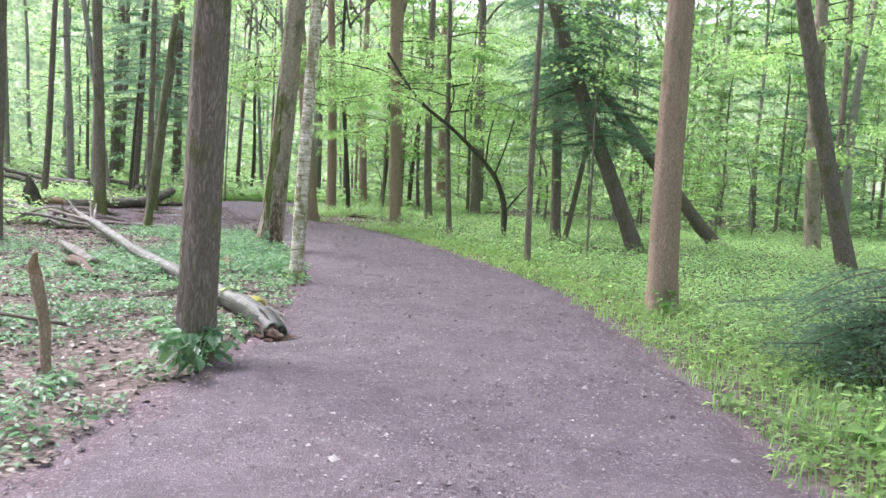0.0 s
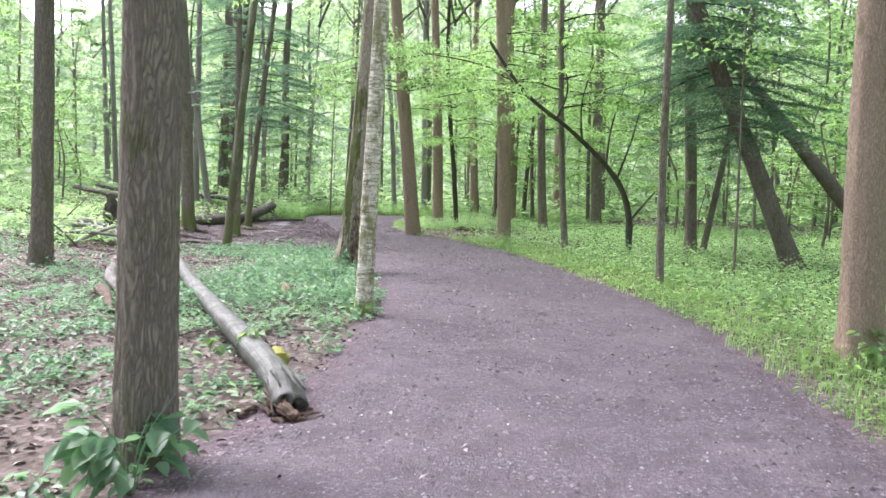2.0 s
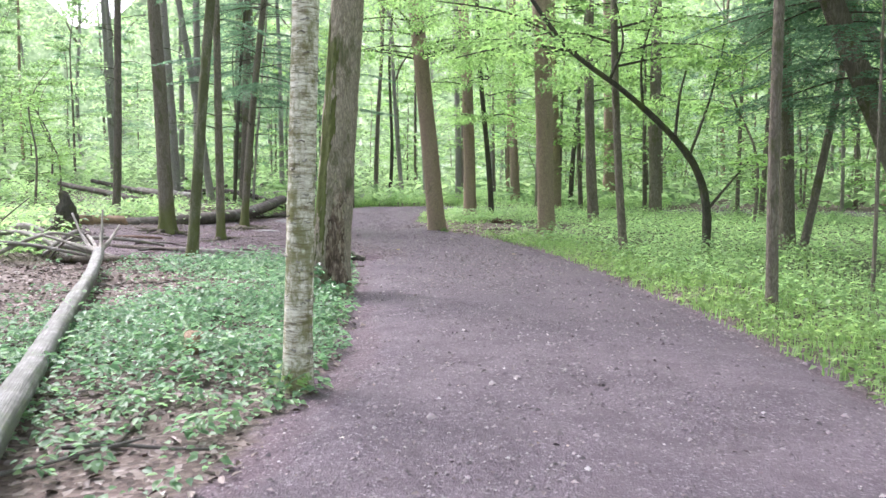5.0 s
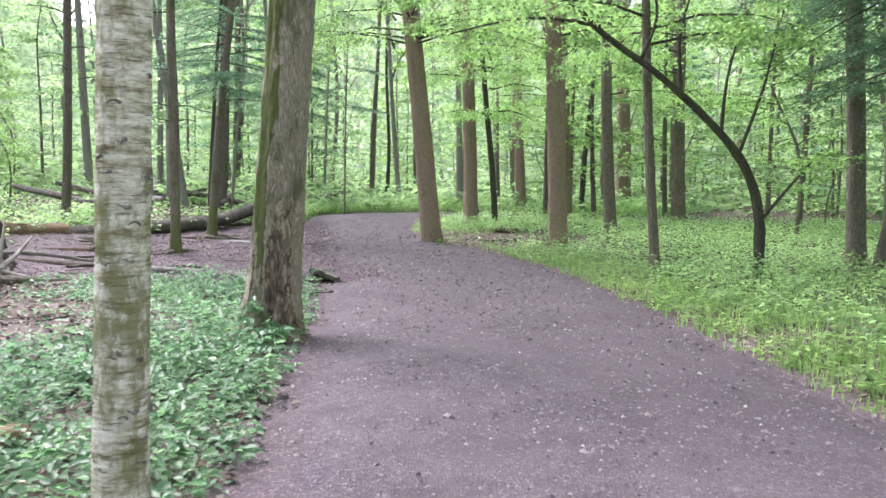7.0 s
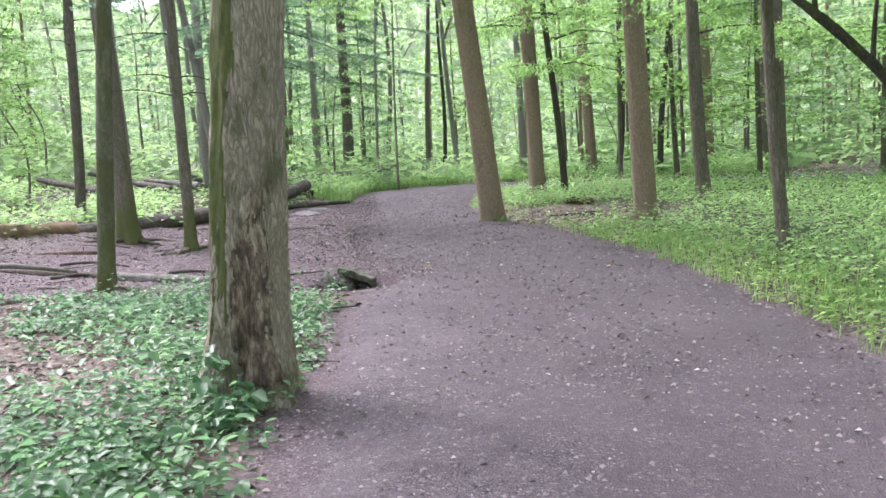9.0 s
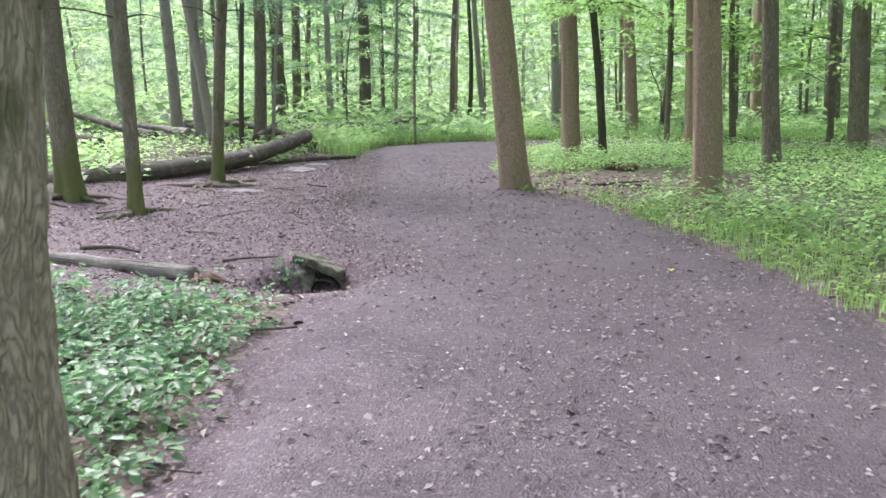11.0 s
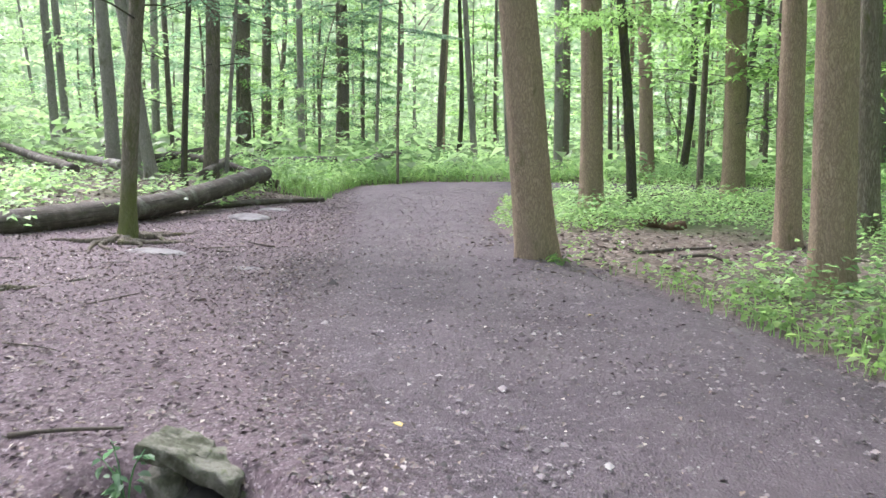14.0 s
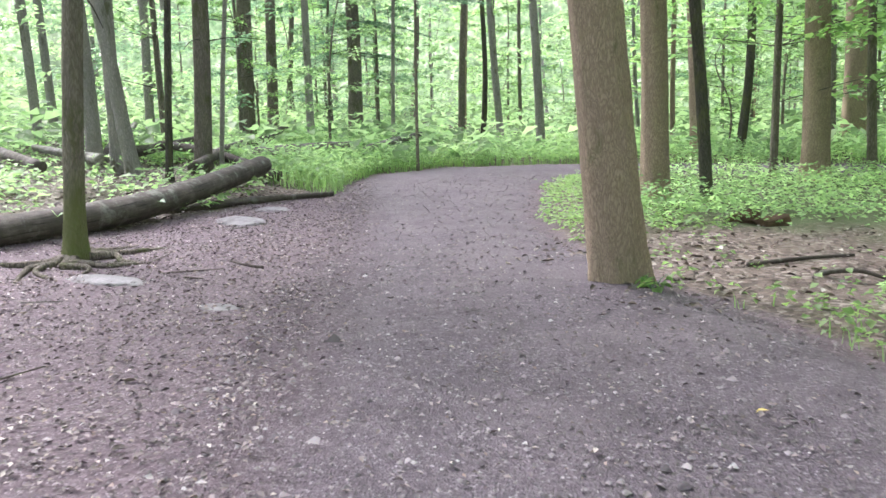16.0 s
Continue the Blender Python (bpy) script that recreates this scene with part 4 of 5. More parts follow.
def bark_patch(name, a0, a1, z0, z1, mat, seed, proud, rough, label, cut=0.12):
    """A ragged patch laid over the trunk's bark."""
    na, nz = 26, 64
    verts, keep = [], []
    for r in range(nz):
        z = z0 + (z1 - z0) * r / (nz - 1)
        w = r / (nz - 1)
        for c in range(na):
            h = c / (na - 1)
            a = a0 + (a1 - a0) * h + 0.12 * math.sin(w * 5 + seed)
            n1 = noise.noise(Vector((h * 3.2, w * 5.0, seed)))
            n2 = noise.noise(Vector((h * 14, w * 16, seed + 5)))
            edge = 1 - max(abs(h * 2 - 1) ** 1.6, abs(w * 2 - 1) ** 2.2) + 0.55 * n1 + 0.25 * n2
            keep.append(edge > cut)
            verts.append(on_trunk(a, z, (proud + rough * (n1 + 0.7 * n2)) if edge > cut else -0.01))
    faces = [(r * na + c, r * na + c + 1, (r + 1) * na + c + 1, (r + 1) * na + c) for r in range(nz - 1) for c in range(na - 1) if keep[r * na + c] or keep[(r + 1) * na + c + 1]]
    return child(name, bulk(name, verts, faces, mat), scar_tree, label)


bark_patch("scar", -1.2, -0.25, 0.1, 1.08, M_SCAR, 2.0, 0.016, 0.016, "dark brown rotten scar")
bark_patch("bare_wood", -0.95, -0.45, 0.72, 1.2, M_FLAKE, 7.0, 0.02, 0.014, "pale flaking bare wood")
bark_patch("moss", -2.5, -1.1, 0.2, 3.4, M_TRUNK_MOSS, 4.0, 0.003, 0.007, "green moss on the shaded side", 0.52)
for k in range(34):
    a, z = scar_rng.normal(-0.7, 0.22), scar_rng.uniform(0.3, 1.25)
    L, w = scar_rng.uniform(0.05, 0.13), scar_rng.uniform(0.008, 0.018)
    t = scar_rng.uniform(-0.05, 0.05)
    v = []
    for q in range(5):
        for side, pr in ((-1, 0.003), (-0.6, 0.014), (0.6, 0.016), (1, 0.003)):
            ww = w * (0.45 + 0.55 * math.sin(math.pi * (q + 0.4) / 4.8))
            v.append(on_trunk(a + (side * ww + t * q * 0.1) / 0.21, z + L * q / 4, pr + 0.004 * math.sin(q * 2.0 + k)))
    f = [(q * 4 + c, q * 4 + c + 1, q * 4 + c + 5, q * 4 + c + 4) for q in range(4) for c in range(3)]
    child("bark_flake", bulk("bark_flake", v, f, (M_SCAR, M_BARK_MOSS, M_FLAKE)[k % 3]), scar_tree)

# peeling curls on the yellow birch
for k in range(70):
    z = 0.15 + 3.6 * scar_rng.uniform() ** 1.1
    a0, span = scar_rng.uniform(-2.6, 0.6), scar_rng.uniform(0.15, 0.6)
    r = 0.095 * (1 - 0.6 * z / 13) + 0.004
    pts = [(0.028 * z + (r + 0.006 * math.sin(3.1 * t)) * math.cos(a0 + span * t), 0.011 * z + (r + 0.006 * math.sin(3.1 * t)) * math.sin(a0 + span * t), z + 0.006 * math.sin(5 * t + k)) for t in (0, 0.35, 0.7, 1)]
    child("bark_curl", bulk("bark_curl", *tube(spline(pts, 7), np.linspace(0.0025, 0.007, 7) * scar_rng.uniform(0.6, 1.3), 6, 0.1, k), M_BARK_PALE if k % 4 else M_BARK_DARK), birch_tree)


# ---- low plants ----
def scatter(n, rng, x0, x1, y0, y1, keep):
    x, y = rng.uniform(x0, x1, n), rng.uniform(y0, y1, n)
    m = rng.uniform(0, 1, n) < keep(x, y)
    return x[m], y[m]


def rosettes(name, x, y, rng, per, size, height, mat, label, category, fine=True, spread=0.07, tilt=(-0.5, 0.25)):
    """Many small plants as one sheet of leaves, each plant a whorl of leaves at one or two heights."""
    n = len(x)
    h = height * rng.uniform(0.35, 1.2, n)
    s = size * rng.uniform(0.6, 1.35, n)
    yaw = rng.uniform(0, 6.283, (n, per))
    up = rng.uniform(0.35, 1.0, (n, per))
    rad = spread * rng.uniform(0.2, 1.2, (n, per))
    pos = np.stack([x[:, None] - np.sin(yaw) * rad, y[:, None] + np.cos(yaw) * rad, (ground_z(x, y) + h * 0)[:, None] + h[:, None] * up], -1).reshape(-1, 3)
    me = leaf_mesh(name, pos, np.repeat(s, per) * rng.uniform(0.7, 1.2, n * per), mat, rng, tilt, 0.78, fine, yaw.ravel())
    return tagged(new(name, me), label, category, kind="stuff")


prng = np.random.default_rng(31)


def left_cover(x, y):
    sl = left_of(x, y)
    patch = 0.36 + 0.22 * smooth(10, 7, y) + 0.95 * wob(x, y, 1.0, 1) + 0.45 * wob(x, y, 0.4, 2)
    patch = np.clip(patch, 0.03, 1)
    lush = smooth(2.8, 1.0, np.hypot((x + 6.6) / 1.2, (y - 12.6) / 1.8))
    return (sl > 0.12) * np.maximum(np.maximum(patch * 0.5, lush * 0.85), 0.9 * smooth(1.2, 0.7, np.hypot((x + 8.9) / 2.3, (y - 16.1) / 1.3))) * (1 - clearing(x, y)) * (1 - 0.85 * litter_patch(x, y)) * (sl < 22)


x, y = scatter(24000, prng, -15, -2.6, 1.5, 19, left_cover)
rosettes("low_herbs", x, y, prng, 8, 0.055, 0.14, M_HERB, "low green woodland herbs in patches over dead leaves", "herbs")

def lush(x, y):
    a = smooth(1.25, 0.7, np.hypot((x + 6.7) / 1.6, (y - 12.9) / 2.1))
    b = smooth(1.2, 0.7, np.hypot((x + 8.9) / 1.7, (y - 16.2) / 0.9))
    return (left_of(x, y) > 0.2) * np.maximum(a, b) * (1 - clearing(x, y)) * np.clip(0.6 + 0.7 * wob(x, y, 0.6, 8), 0.05, 1)


x, y = scatter(3600, prng, -11, -4.4, 10, 18, lush)
rosettes("tall_herbs", x, y, prng, 11, 0.054, 0.3, M_HERB, "lush knee-high herbs with bluish green leaves beside the path", "herbs", True, 0.12)
x, y = scatter(16000, prng, -30, -2.6, -9, 20, lambda a, b: left_cover(a, b) * 0.6 * ((a < -14.5) | (b < 2)) * (bank(a, b) < 2.5))
rosettes("outer_herbs", x, y, prng, 6, 0.11, 0.2, M_HERB, "low green herbs further off in the wood", "herbs", False, 0.1)
x, y = scatter(14000, prng, 1, 24, -9, 20, lambda a, b: (right_of(a, b) > 0.4) * ((b < 6) | (a > 12)) * 0.6)
rosettes("outer_undergrowth", x, y, prng, 5, 0.13, 0.3, M_VERGE, "green undergrowth further off in the wood", "undergrowth", False, 0.13)


def verge(x, y):
    sr = right_of(x, y)
    return (sr > 0.05) * smooth(3.0, 0.4, sr) * (1 - 0.92 * litter_patch(x, y)) * (0.6 + 0.4 * wob(x, y, 0.8, 3))


x, y = scatter(85000, prng, -16, 5, 2.5, 33, verge)
rosettes("verge_herbs", x, y, prng, 5, 0.058, 0.15, M_VERGE, "bright green low herbs along the path's verge", "herbs", False)


def right_far(x, y):
    sr = right_of(x, y)
    return (sr > 0.9) * (np.hypot(x - 1.62, y - 7.7) > 1.1) * (0.55 + 0.45 * wob(x, y, 1.7, 4)) * (1 - litter_patch(x, y))


x, y = scatter(66000, prng, -16, 14, 6, 34, right_far)
rosettes("undergrowth", x, y, prng, 6, 0.066, 0.34, M_UNDER, "knee-high green undergrowth under the trees", "undergrowth", False, 0.16)


def bank_cover(x, y):
    d = bank(x, y)
    return (d > 0.35) * np.clip(0.5 + 0.7 * wob(x, y, 1.4, 5), 0.04, 1) * (1 - 0.6 * smooth(4.5, 2.5, np.hypot(x + 20.8, (y - 28.5) * 0.8))) * (1 - clearing(x, y)) * (left_of(x, y) > 0.3)


x, y = scatter(26000, prng, -34, -13, 14, 46, bank_cover)
rosettes("bank_herbs", x, y, prng, 6, 0.11, 0.34, M_UNDER, "bright green plants covering the bank", "undergrowth", False, 0.15)


def far_end(x, y):
    return (left_of(x, y) > 0.15) * (y > 29.5) * (bank(x, y) < 6) * smooth(0.0, 1.2, left_of(x, y) + 0.6)


x, y = scatter(18000, prng, -30, -8, 29.5, 46, far_end)
rosettes("bright_undergrowth", x, y, prng, 6, 0.1, 0.5, M_UNDER, "bright lush undergrowth at the bend's outer side", "undergrowth", False, 0.17)


def distant(x, y):
    r = np.hypot(x + 5, y - 12)
    return (r > 24) * ((y > 33) | (x < -22) | (x > 4)) * (np.maximum(left_of(x, y), right_of(x, y)) > 0.5)


x, y = scatter(17000, prng, -75, 40, 8, 85, distant)
rosettes("distant_undergrowth", x, y, prng, 5, 0.34, 0.95, M_LEAF_HAZE, "distant green undergrowth of the wood", "undergrowth", False, 0.45)


# grass blades along the verge
def blades(name, x, y, rng, length, mat, label):
    n = len(x)
    L = length * rng.uniform(0.5, 1.3, n)
    yaw = rng.uniform(0, 6.283, n)
    bend = rng.uniform(0.15, 0.8, n)
    w = 0.004 + 0.003 * rng.uniform(0, 1, n)
    z = ground_z(x, y)
    dx, dy = -np.sin(yaw), np.cos(yaw)
    sx, sy = np.cos(yaw) * w, np.sin(yaw) * w
    a = np.stack([x - sx, y - sy, z - 0.01], -1)
    b = np.stack([x + sx, y + sy, z - 0.01], -1)
    mx, my, mz = x + dx * L * bend * 0.3, y + dy * L * bend * 0.3, z + L * 0.6
    c = np.stack([mx + sx * 0.8, my + sy * 0.8, mz], -1)
    d = np.stack([mx - sx * 0.8, my - sy * 0.8, mz], -1)
    tip = np.stack([x + dx * L * bend, y + dy * L * bend, z + L * (1 - 0.45 * bend)], -1)
    e = tip + np.stack([sx * 0.15, sy * 0.15, sx * 0], -1)
    v = np.stack([a, b, c, d, e, tip], 1).reshape(-1, 3)
    f = (np.array([(0, 1, 2, 3), (3, 2, 4, 5)])[None] + (np.arange(n) * 6)[:, None, None]).reshape(-1, 4)
    return tagged(new(name, bulk(name, v, f, mat)), label, "grass", kind="stuff")


def grassy(x, y):
    sr = right_of(x, y)
    return (sr > 0.0) * smooth(1.9, 0.2, sr) * np.clip(0.55 + 0.6 * wob(x, y, 1.0, 6), 0.1, 1) * (1 - litter_patch(x, y)) * smooth(24.5, 21, y)


x, y = scatter(120000, prng, -10, 4, 2.5, 24, grassy)
blades("verge_grass", x, y, prng, 0.12, M_GRASS, "fresh green grass along the path's edge")
x, y = scatter(70000, prng, -8, 8, 4, 22, lambda a, b: (right_of(a, b) > 0.3) * smooth(7, 1, right_of(a, b)) * np.clip(0.5 + 0.6 * wob(a, b, 1.3, 9), 0.05, 1) * (1 - litter_patch(a, b)))
blades("undergrowth_grass", x, y, prng, 0.2, M_GRASS, "soft long grass among the undergrowth")
x, y = scatter(60000, prng, -26, -8, 29, 42, lambda a, b: (left_of(a, b) > 0.05) * smooth(3.5, 0.3, left_of(a, b)) * (bank(a, b) < 4))
blades("bend_grass", x, y, prng, 0.4, M_GRASS, "long bright grass on the outside of the bend")


# ---- litter, pebbles and twigs ----
def pebbles(name, n, rng, keep, box, size, label):
    x, y = scatter(n, rng, *box, keep)
    n = len(x)
    base = np.array([(1, 0, 0), (-0.4, 0.9, 0), (-0.5, -0.8, 0.1), (0.1, 0.1, 0.75), (0.2, 0.75, 0.35)])
    tri = np.array([(0, 4, 3), (4, 1, 3), (1, 2, 3), (2, 0, 3)])
    s = size * rng.lognormal(0, 0.45, n)
    a = rng.uniform(0, 6.283, n)
    v = base[None] * s[:, None, None]
    vx = v[..., 0] * np.cos(a)[:, None] - v[..., 1] * np.sin(a)[:, None] + x[:, None]
    vy = v[..., 0] * np.sin(a)[:, None] + v[..., 1] * np.cos(a)[:, None] + y[:, None]
    vz = v[..., 2] + path_z(x, y)[:, None] - 0.1 * s[:, None]
    f = (tri[None] + (np.arange(n) * 5)[:, None, None]).reshape(-1, 3)
    me = bulk(name, np.stack([vx, vy, vz], -1).reshape(-1, 3), f, M_PEBBLE)
    return tagged(new(name, me), label, "gravel", kind="stuff")


onpath = lambda a, b: (np.maximum(left_of(a, b), right_of(a, b)) < 0.02) * 1.0
pebbles("gravel", 170000, prng, onpath, (-13, 2, 1.5, 26), 0.0085, "loose grey grit on the path")
pebbles("path_stones", 1100, prng, onpath, (-16, 2, 1.5, 30), 0.012, "scattered pale small stones on the path")


def dead_leaves(name, n, keep, box, size, label, mat=M_LITTER):
    x, y = scatter(n, prng, *box, keep)
    z = np.maximum(ground_z(x, y), path_z(x, y)) + prng.uniform(0.002, 0.02, len(x))
    me = leaf_mesh(name, np.stack([x, y, z], -1), size * prng.uniform(0.5, 1.4, len(x)), mat, prng, (-0.35, 0.4), 0.6, size > 0.045)
    return tagged(new(name, me), label, "leaf litter", kind="stuff")


dead_leaves("leaf_litter", 42000, lambda a, b: (left_of(a, b) > 0.02) * (1 - 0.97 * clearing(a, b)) * 0.9, (-17, -2.6, 2, 24), 0.055, "brown dead leaves on the forest floor")
dead_leaves("bank_litter", 16000, lambda a, b: (bank(a, b) > 0.2) * (1 - clearing(a, b)), (-27, -16, 15, 35), 0.07, "brown dead leaves under the plants on the bank")
dead_leaves("clearing_scraps", 42000, lambda a, b: np.clip(clearing(a, b) + 0.8 * (np.hypot(a + 9.9, (b - 18.2) * 1.2) < 1.3), 0, 1) * np.clip(0.55 + 0.6 * wob(a, b, 0.7, 6), 0.1, 1), (-18, -8.2, 15, 31), 0.03, "brown and pale leaf and bark scraps strewn over trodden earth", M_SCRAP)
dead_leaves("path_scraps", 16000, lambda a, b: onpath(a, b) * (0.12 + 0.55 * smooth(15, 18, b)), (-17, 2, 2, 33), 0.026, "brown leaf scraps trodden into the gravel", M_SCRAP)
dead_leaves("clearing_litter", 70000, lambda a, b: np.clip(clearing(a, b), 0, 1) * 0.9, (-18, -8, 15, 31), 0.033, "small leaf and bark scraps on trodden earth", M_CHIP)
dead_leaves("verge_litter", 26000, lambda a, b: litter_patch(a, b) + 0.25 * (right_of(a, b) > 0) * (right_of(a, b) < 1.5), (-13, 3, 3, 29), 0.06, "brown dead leaves beside the path")
dead_leaves("path_litter", 60000, lambda a, b: onpath(a, b) * (0.22 + 0.5 * smooth(13, 18, b)), (-17, 2, 2, 33), 0.034, "leaf scraps scattered over the gravel", M_CHIP)


# ---- fallen wood, stones and single things ----
def thing(name, me, label, category, group=""):
    return tagged(new(name, me), label, category, group)


def lying(name, ctrl, r0, r1, mat, label, category="log", sides=16, n=30, rough=0.06, seed=0, group="fallen wood"):
    return thing(name, limb(name, ctrl, r0, r1, mat, sides, n, rough, seed, 0.04), label, category, group)


def rooted(x, y, n, length, seed, mat=M_BARK_DARK):
    """Roots that creep out from a tree over the ground."""
    rng = np.random.default_rng(seed)
    for k in range(n):
        a = rng.uniform(0, 6.283)
        pts = []
        for t in np.linspace(0.12, length * rng.uniform(0.6, 1.2), 6):
            a += rng.normal(0, 0.22)
            px, py = x + t * math.cos(a), y + t * math.sin(a)
            pts.append((px, py, gz(px, py) + 0.055 * (1 - t / length) - 0.008))
        thing("root", limb("root", pts, 0.045, 0.012, mat, 8, 14, 0.08, seed + k, 0), "exposed dark tree root creeping over bare earth", "root", "exposed roots")


# pale barkless log that ends at the path
log_a = new("fallen_log")
log_a.location = (-3.5, 7.05, 0)
la = lambda x, y, z: (x + 3.5, y - 7.05, z)
child("trunk", limb("trunk", [la(-3.32, 6.98, -0.03), la(-3.52, 7.18, 0.07), la(-3.85, 7.51, 0.11), la(-4.66, 8.32, 0.11), la(-6.13, 9.79, 0.09), la(-8.13, 11.8, 0.08), la(-9.9, 13.63, 0.12), la(-11.6, 15.3, 0.2)], 0.112, 0.075, M_LOGGREY, 24, 90, 0.045, 4, 0.08), log_a)
log_trunk = log_a.children[0].data
log_trunk.materials.append(M_ROT)
co = np.empty(len(log_trunk.vertices) * 3, np.float32)
log_trunk.vertices.foreach_get("co", co)
co = co.reshape(-1, 3)
jag = np.random.default_rng(17)
along = np.array((-0.70, 0.70, 0.12))
for k in range(24):
    step = 0.12 * jag.uniform() + 0.1 * math.sin(k * 0.8) ** 2
    for ring in range(5):
        co[ring * 24 + k] += along * step * (1 - ring / 5) + jag.normal(0, 0.006, 3)
for ring, k in enumerate((0.5, 0.62, 0.74, 0.86, 0.95)):
    mid = co[ring * 24:ring * 24 + 24].mean(0)
    co[ring * 24:ring * 24 + 24] = mid + (co[ring * 24:ring * 24 + 24] - mid) * k
co[90 * 24] += along * 0.3 + np.array((0, 0, 0.03))
log_trunk.vertices.foreach_set("co", co.ravel())
cap = np.zeros(len(log_trunk.polygons), np.int32)
cap[89 * 24:89 * 24 + 12] = 1
log_trunk.polygons.foreach_set("material_index", cap)
child("moss_patch", limb("moss_patch", [la(-3.82, 7.6, 0.135), la(-3.93, 7.71, 0.14), la(-4.06, 7.83, 0.13)], 0.07, 0.05, M_YMOSS, 14, 12, 0.25, 8, 0.2), log_a, "yellow-green moss")
child("broken_end", limb("broken_end", [la(-3.5, 7.08, 0.01), la(-3.36, 6.96, 0.025), la(-3.24, 6.88, 0.0)], 0.06, 0.025, M_ROT, 22, 16, 0.3, 5, 0.2), log_a, "crumbling rust-brown rotten end")
for k in range(9):
    a = 6.283 * k / 9
    ux, uz = 0.105 * math.cos(a), 0.105 * math.sin(a)
    p = la(-3.55 + 0.68 * ux, 7.2 + 0.73 * ux, 0.105 + uz)
    L = wood.uniform(0.1, 0.26)
    child("shard", limb("shard", [p, (p[0] + L * 0.5, p[1] - L * 0.45, p[2] - 0.01), (p[0] + L, p[1] - L * 0.9, p[2] - wood.uniform(0.02, 0.08))], 0.018, 0.005, M_LOGGREY if uz > -0.02 else M_ROT, 7, 7, 0.15, 740 + k), log_a)
for k, (ex, ey, ez) in enumerate(((-12.6, 15.7, 0.72), (-12.25, 16.3, 0.52), (-12.9, 16.2, 0.36), (-12.0, 15.75, 0.78), (-12.9, 15.3, 0.42))):
    child("branch_stub", limb("branch_stub", [la(-11.5, 15.2, 0.2), la((-11.5 + ex) / 2, (15.2 + ey) / 2, 0.32), la(ex, ey, ez)], 0.042, 0.012, M_BLEACHED, 10, 14, 0.16, k), log_a)
tagged(log_a, "pale barkless fallen log with a rotten end at the path", "log", "fallen wood")
for k in range(16):
    a, d = wood.uniform(-2.6, 1.2), wood.uniform(0.05, 0.42)
    x0, y0 = -3.42 + d * math.cos(a), 7.05 + 0.6 * d * math.sin(a)
    z0 = gz(x0, y0)
    q = wood.uniform(0, 3.14)
    L = wood.uniform(0.03, 0.09)
    lying("wood_crumb", [(x0, y0, z0 + 0.012), (x0 + L * math.cos(q), y0 + L * math.sin(q), z0 + 0.03), (x0 + 2 * L * math.cos(q), y0 + 2 * L * math.sin(q), z0 + 0.014)], wood.uniform(0.012, 0.03), 0.008, M_ROT, "crumb of reddish rotten wood at a log's end", "rotten wood", 6, 6, 0.25, 700 + k, "rotten wood crumbs")

# long log behind the clearing
big = new("fallen_log")
bl = lambda x, y, z: (x + 16.7, y - 19, z)
big.location = (-16.7, 19, 0)
child("trunk", limb("trunk", [bl(-16.75, 18.8, 0.2), bl(-16.55, 20.2, 0.12), bl(-16.45, 22.6, 0.14), bl(-16.9, 25.2, 0.2), bl(-17.95, 28.2, 0.46)], 0.2, 0.15, M_LOGDARK, 24, 70, 0.014, 9, 0.05), big)
child("cut_end", limb("cut_end", [bl(-17.93, 28.15, 0.455), bl(-17.97, 28.24, 0.467)], 0.145, 0.13, M_DEAD, 18, 4, 0.03, 3), big, "pale grey sawn end")
child("bare_wood", limb("bare_wood", [bl(-16.62, 18.85, 0.24), bl(-16.5, 19.5, 0.2), bl(-16.46, 20.3, 0.17)], 0.225, 0.2, M_ORANGE, 20, 22, 0.07, 6), big, "orange-brown barkless stretch")
tagged(big, "long dark fallen log with a raised sawn end", "log", "fallen wood")
lying("fallen_branch", [(-17.4, 25.4, 0.0), (-17.2, 27.2, 0.03), (-17.05, 28.8, -0.02)], 0.07, 0.035, M_LOGDARK, "dark rotting branch lying at the clearing's edge", "branch", 12, 20, 0.1, 12)
lying("fallen_branch", [(-15.0, 15.2, 0.02), (-13.6, 15.75, -0.02), (-12.4, 15.8, 0.0), (-11.3, 16.6, -0.03), (-10.3, 17.15, -0.03)], 0.07, 0.05, M_BARK_DARK, "dark half-buried branch bordering the bare earth", "branch", 12, 30, 0.1, 13)
lying("fallen_branch", [(-15.3, 17.2, 0.0), (-14.6, 17.35, 0.03), (-13.6, 17.75, -0.02), (-12.5, 17.9, -0.03)], 0.065, 0.035, M_BARK_DARK, "dark short branch on bare earth", "branch", 10, 18, 0.1, 14)
lying("fallen_branch", [(-14.3, 15.4, 0.02), (-13.2, 16.6, 0.25), (-12.4, 17.4, 0.1)], 0.05, 0.02, M_DEAD, "pale bare dead branch over darker wood", "branch", 10, 18, 0.08, 15)
lying("fallen_log", [(-15.5, 18.1, 0.0), (-14.9, 18.8, 0.02), (-14.5, 19.5, -0.03)], 0.08, 0.05, M_ROT, "short grey log in front of a longer one", "log", 12, 16, 0.06, 27)
lying("fallen_branch", [(-16.5, 16.6, 0.05), (-15.2, 16.3, 0.22), (-14.0, 16.5, 0.12)], 0.06, 0.03, M_DEAD, "pale bare dead branch in a woodpile", "branch", 10, 18, 0.08, 16)
lying("fallen_branch", [(-16.8, 17.6, 0.1), (-18.6, 18.4, 0.5), (-20.8, 19.0, 0.35)], 0.07, 0.04, M_LOGDARK, "arching mossy dead branch on the bank", "branch", 10, 18, 0.08, 17)
